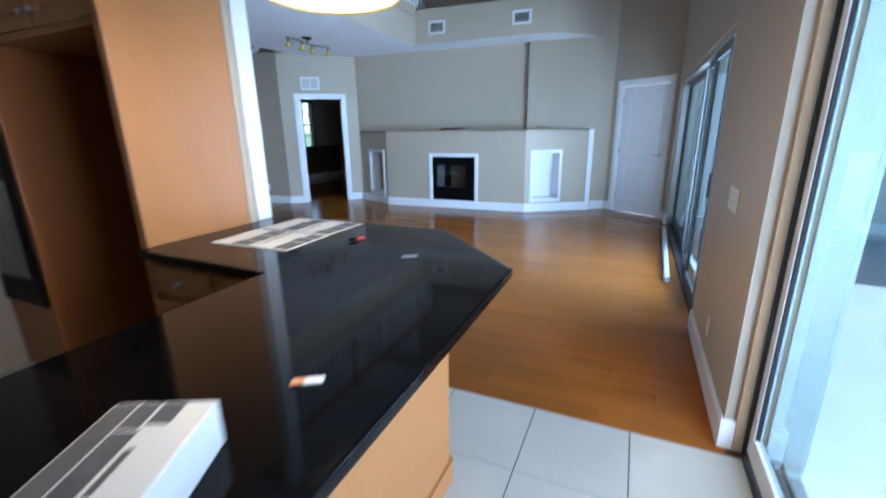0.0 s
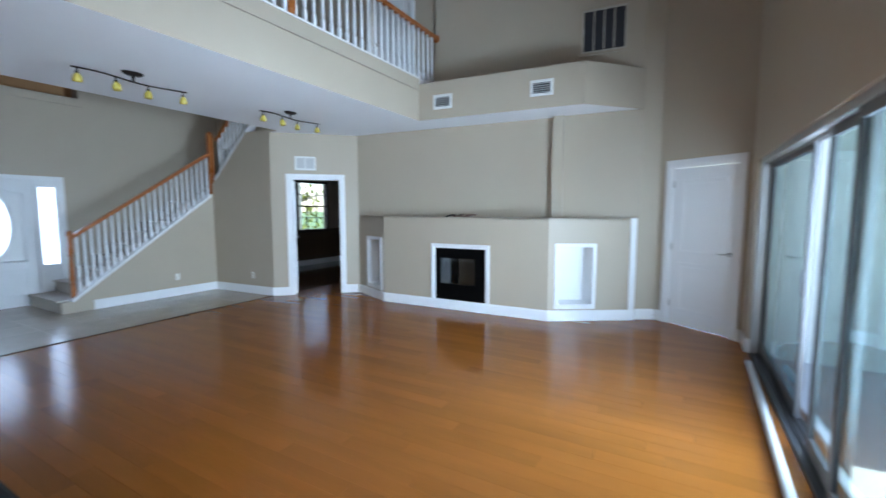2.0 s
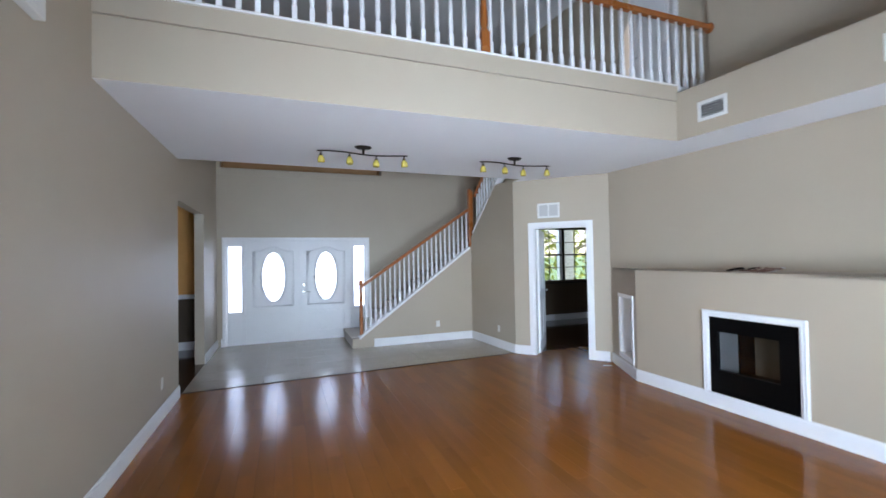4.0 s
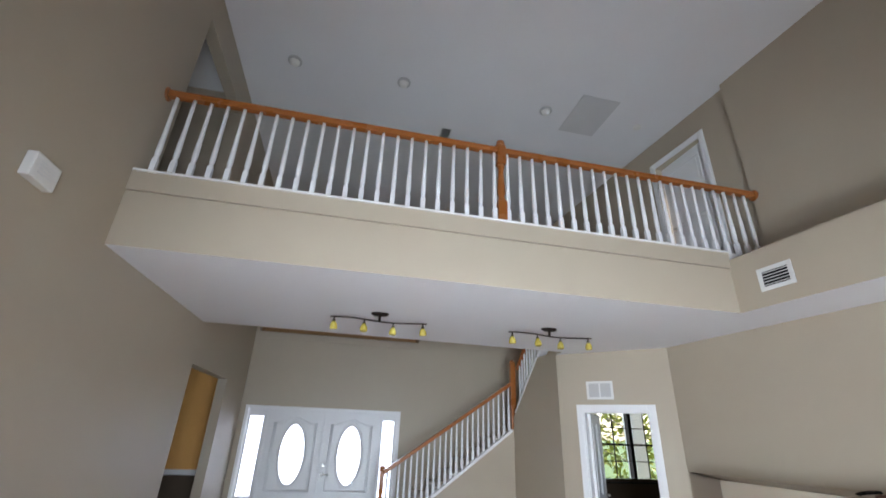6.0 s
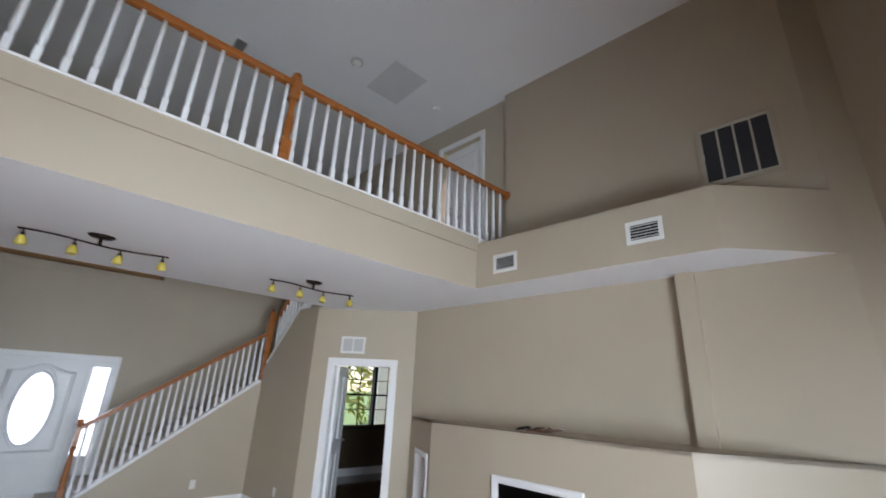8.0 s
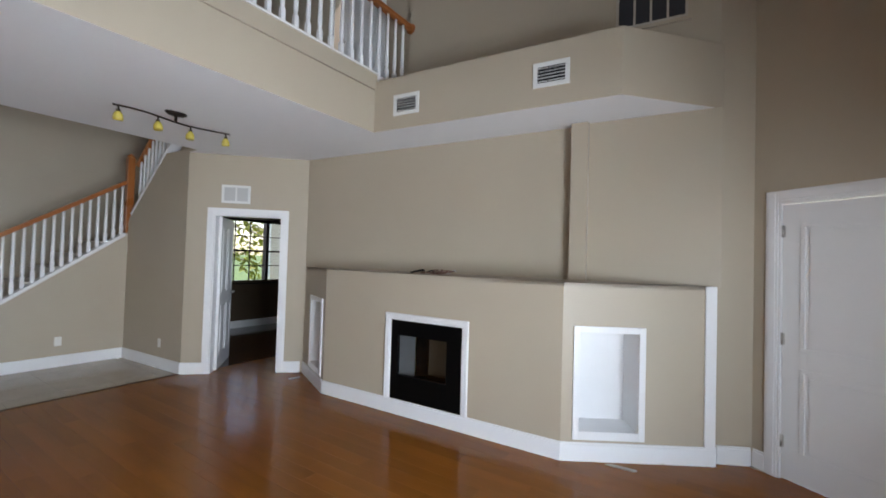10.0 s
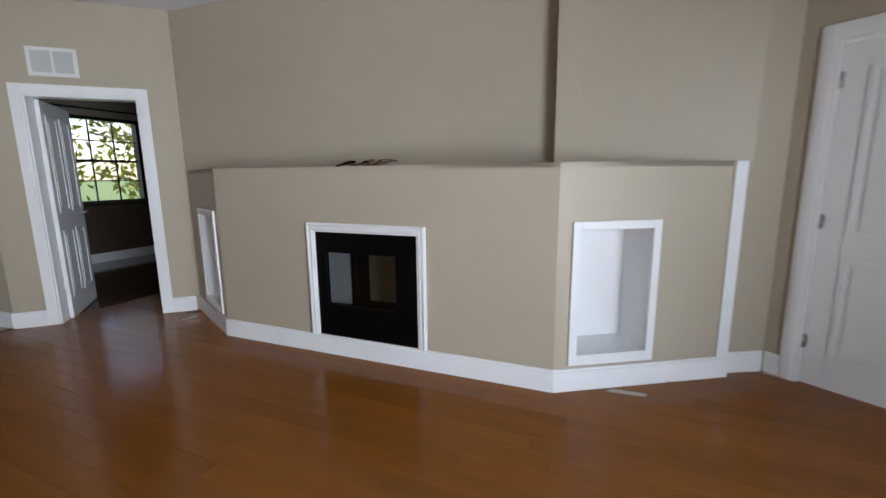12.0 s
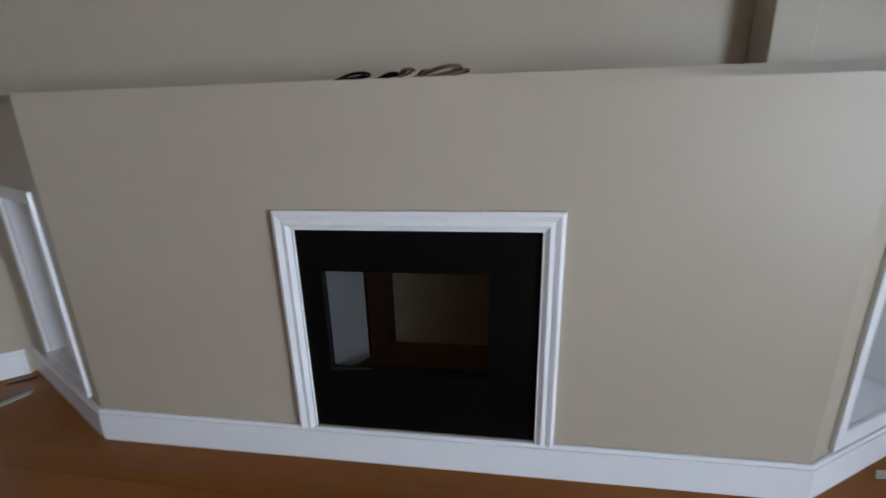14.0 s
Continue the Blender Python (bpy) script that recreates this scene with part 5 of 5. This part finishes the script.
track_light(-4.755, 4.565, "dark bronze track light with four yellow glass shades")
track_light(-4.755, 6.455, "dark bronze track light with four yellow glass shades")

# ---- loose things ----
t = thing("pvc_pipe", pose(0, 0, 0), "grey-white plastic pipe lying along the slider track", "pipe")
bm = bmesh.new()
a, b = Vector((0.555, 7.28, 0.028)), Vector((0.475, 4.98, 0.028))
rings = []
for p in (a, b):
    for r in (0.027, 0.021):
        rings.append([bm.verts.new(p + r * Vector((math.cos(2 * math.pi * k / 16), 0, math.sin(2 * math.pi * k / 16)))) for k in range(16)])
oa, ia, ob_, ib = rings
for k in range(16):
    j = (k + 1) % 16
    for q in ((oa[k], oa[j], ob_[j], ob_[k]), (ia[j], ia[k], ib[k], ib[j]), (oa[j], oa[k], ia[k], ia[j]), (ob_[k], ob_[j], ib[j], ib[k])):
        bm.faces.new(q).smooth = True
part("tube", bm, PVC, t)
t = thing("cable_coil", pose(-3.02, 8.13, HZ), "tangled brown cables lying on the mantel shelf", "cable")
loops = ((-0.20, 0.075, 0.052, 0.3, BLACK, 1.0), (-0.16, 0.07, 0.045, -0.2, BLACK, 1.2), (-0.06, 0.05, 0.05, 0.4, BLACK, 1.7), (0.02, 0.03, 0.06, 0.1, COPPER, 1.6), (0.07, 0.03, 0.058, 0.5, COPPER, 1.5), (0.15, 0.07, 0.055, -0.4, COPPER, 1.6), (0.2, 0.045, 0.06, 0.6, VGREY, 1.3), (0.18, 0.065, 0.05, 0.2, COPPER, 1.0))
for cx, rx, rz, lean, mt, turns in loops:
    bm = bmesh.new()
    pts = []
    for i in range(28):
        a = 2 * math.pi * turns * i / 27 - 0.3
        pts.append((cx - rx * math.cos(a) + 0.02 * i / 27, lean * 0.1 + 0.03 * math.sin(2 * a) + lean * 0.05 * math.sin(a), 0.004 + 0.72 * rz * abs(math.sin(0.5 * a + 0.2))))
    tube(bm, pts, 0.0045, 6)
    part("cable", bm, mt, t)
bm = bmesh.new()
for q in range(3):
    tube(bm, [(-0.12, 0.02 * q - 0.02, 0.008 + 0.004 * q), (-0.05, 0.015 * q, 0.016), (0.02, 0.01 - 0.02 * q, 0.012), (0.1, 0.02 * q - 0.01, 0.008)], 0.008, 6)
part("cable_bundle", bm, COPPER, t)
for x, y, r, l, tone in ((-1.185, 8.10, 4, 0.23, PALEW), (-0.93, 8.36, 25, 0.05, PALEW), (-0.31, 8.71, -25, 0.1, PALEW), (-0.325, 8.735, -25, 0.12, BRONZE), (-5.02, 8.06, 70, 0.15, PALEW), (-5.16, 8.20, 40, 0.12, BRONZE)):
    t = thing("wood_offcut", pose(x, y, 0.001, 0, 0, r), "thin pale wood offcut lying on the floor" if tone is PALEW else "thin dark sliver of trim lying on the floor", "offcut", "offcuts on the floor")
    bm = bmesh.new()
    w = 0.018 if l > 0.14 else 0.008
    prism(bm, [(-l / 2, -w), (l / 2 - 0.02, -w), (l / 2, w * 0.6), (l / 2 - 0.01, w), (-l / 2 + 0.03, w)], 0.0, 0.006)
    part("strip", bm, tone, t)

# ---- dark threshold strip between wood and tile ----
TE0, TE1 = (-6.06, LY), (-6.27, 7.29)
m, length = along(TE1, TE0)
bm = bmesh.new()
box(bm, (0.0, -0.02, -0.01), (length, 0.02, 0.006), bev=0.003)
tagged(part("threshold", at_thing(bm, m), SUB), "dark wooden threshold strip between wood and tile", "threshold", kind="structure")

# ---- floor pieces, last ----
def te_x(y):
    return TE0[0] + (TE1[0] - TE0[0]) * (y - TE0[1]) / (TE1[1] - TE0[1])


plank_meshes = {}


def plank(x0, x1, y0, w, parent):
    key = round(x1 - x0, 3)
    if key not in plank_meshes:
        b_ = bmesh.new()
        box(b_, (0, 0.0006, -0.018), (key - 0.0012, w - 0.0006, 0.0))
        plank_meshes[key] = to_mesh("plank", b_, FLOOR)
    o = new("plank", plank_meshes[key])
    o.parent = parent
    o.location = (x0, y0, 0)


PW = 0.126
rows = int((8.75 - 2.655) / PW) + 1
for r in range(-1, rows):
    y = 2.655 + r * PW
    left, right = te_x(y + PW / 2), 0.6
    if y > 7.3:
        left = -6.2
    if r < 0:
        right = -1.9
    x = right
    first = (0.55 + 0.613 * r) % 1.5
    step = first if first > 0.25 else first + 0.5
    while x > left + 0.01:
        nx = max(left, x - step)
        if nx - left < 0.2:
            nx = left
        plank(round(nx, 3), round(x, 3), y, PW, floor)
        x, step = nx, 1.5
# study, dining and other floors behind openings, darker than the main planks
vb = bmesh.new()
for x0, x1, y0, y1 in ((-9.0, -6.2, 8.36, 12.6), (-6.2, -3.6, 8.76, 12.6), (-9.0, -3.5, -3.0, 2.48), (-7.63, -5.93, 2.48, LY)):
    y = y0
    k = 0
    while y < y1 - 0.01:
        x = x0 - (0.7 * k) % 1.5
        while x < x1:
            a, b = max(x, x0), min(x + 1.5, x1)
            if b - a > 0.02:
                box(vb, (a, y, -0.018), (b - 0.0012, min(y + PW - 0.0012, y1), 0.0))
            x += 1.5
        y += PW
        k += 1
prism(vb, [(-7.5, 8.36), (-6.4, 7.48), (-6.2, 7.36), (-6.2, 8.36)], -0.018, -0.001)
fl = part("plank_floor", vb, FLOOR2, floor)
fl["kind"] = "stuff"
# tiles
tile_me = {}


def tile(x0, x1, y0, y1, material, name="tile"):
    key = (round(x1 - x0, 3), round(y1 - y0, 3), material.name)
    if key not in tile_me:
        b_ = bmesh.new()
        box(b_, (0.003, 0.003, -0.02), (key[0] - 0.003, key[1] - 0.003, -0.001))
        tile_me[key] = to_mesh("tile", b_, material)
    o = new(name, tile_me[key])
    o.parent = floor
    o.location = (x0, y0, 0)


bm = bmesh.new()
box(bm, (-3.5, -3.0, -0.021), (0.7, 2.655, -0.005))
part("grout", bm, GROUT, floor)
bm = bmesh.new()
box(bm, (FX, LY, -0.021), (-6.3, 7.29, -0.003))
part("grout", bm, FGROUT, floor)
T = 0.4535
for i in range(-8, 3):
    for j in range(0, 9):
        x0, x1 = max(-0.25 + i * T, -3.5), min(-0.25 + (i + 1) * T, 0.7)
        y0, y1 = 2.655 - (j + 1) * T, 2.655 - j * T
        if x1 - x0 > 0.05:
            tile(round(x0, 3), round(x1, 3), round(y0, 3), round(y1, 3), TILE)
for i in range(7):
    for j in range(11):
        y0, y1 = LY + j * T, min(LY + (j + 1) * T, 7.29)
        x1 = -6.08 - i * T
        x0 = max(x1 - T, FX)
        if i == 0:
            x1 = te_x((y0 + y1) / 2) - 0.015
        if x1 - x0 > 0.05 and y1 - y0 > 0.03:
            tile(round(x0, 3), round(x1, 3), round(y0, 3), round(y1, 3), FTILE)
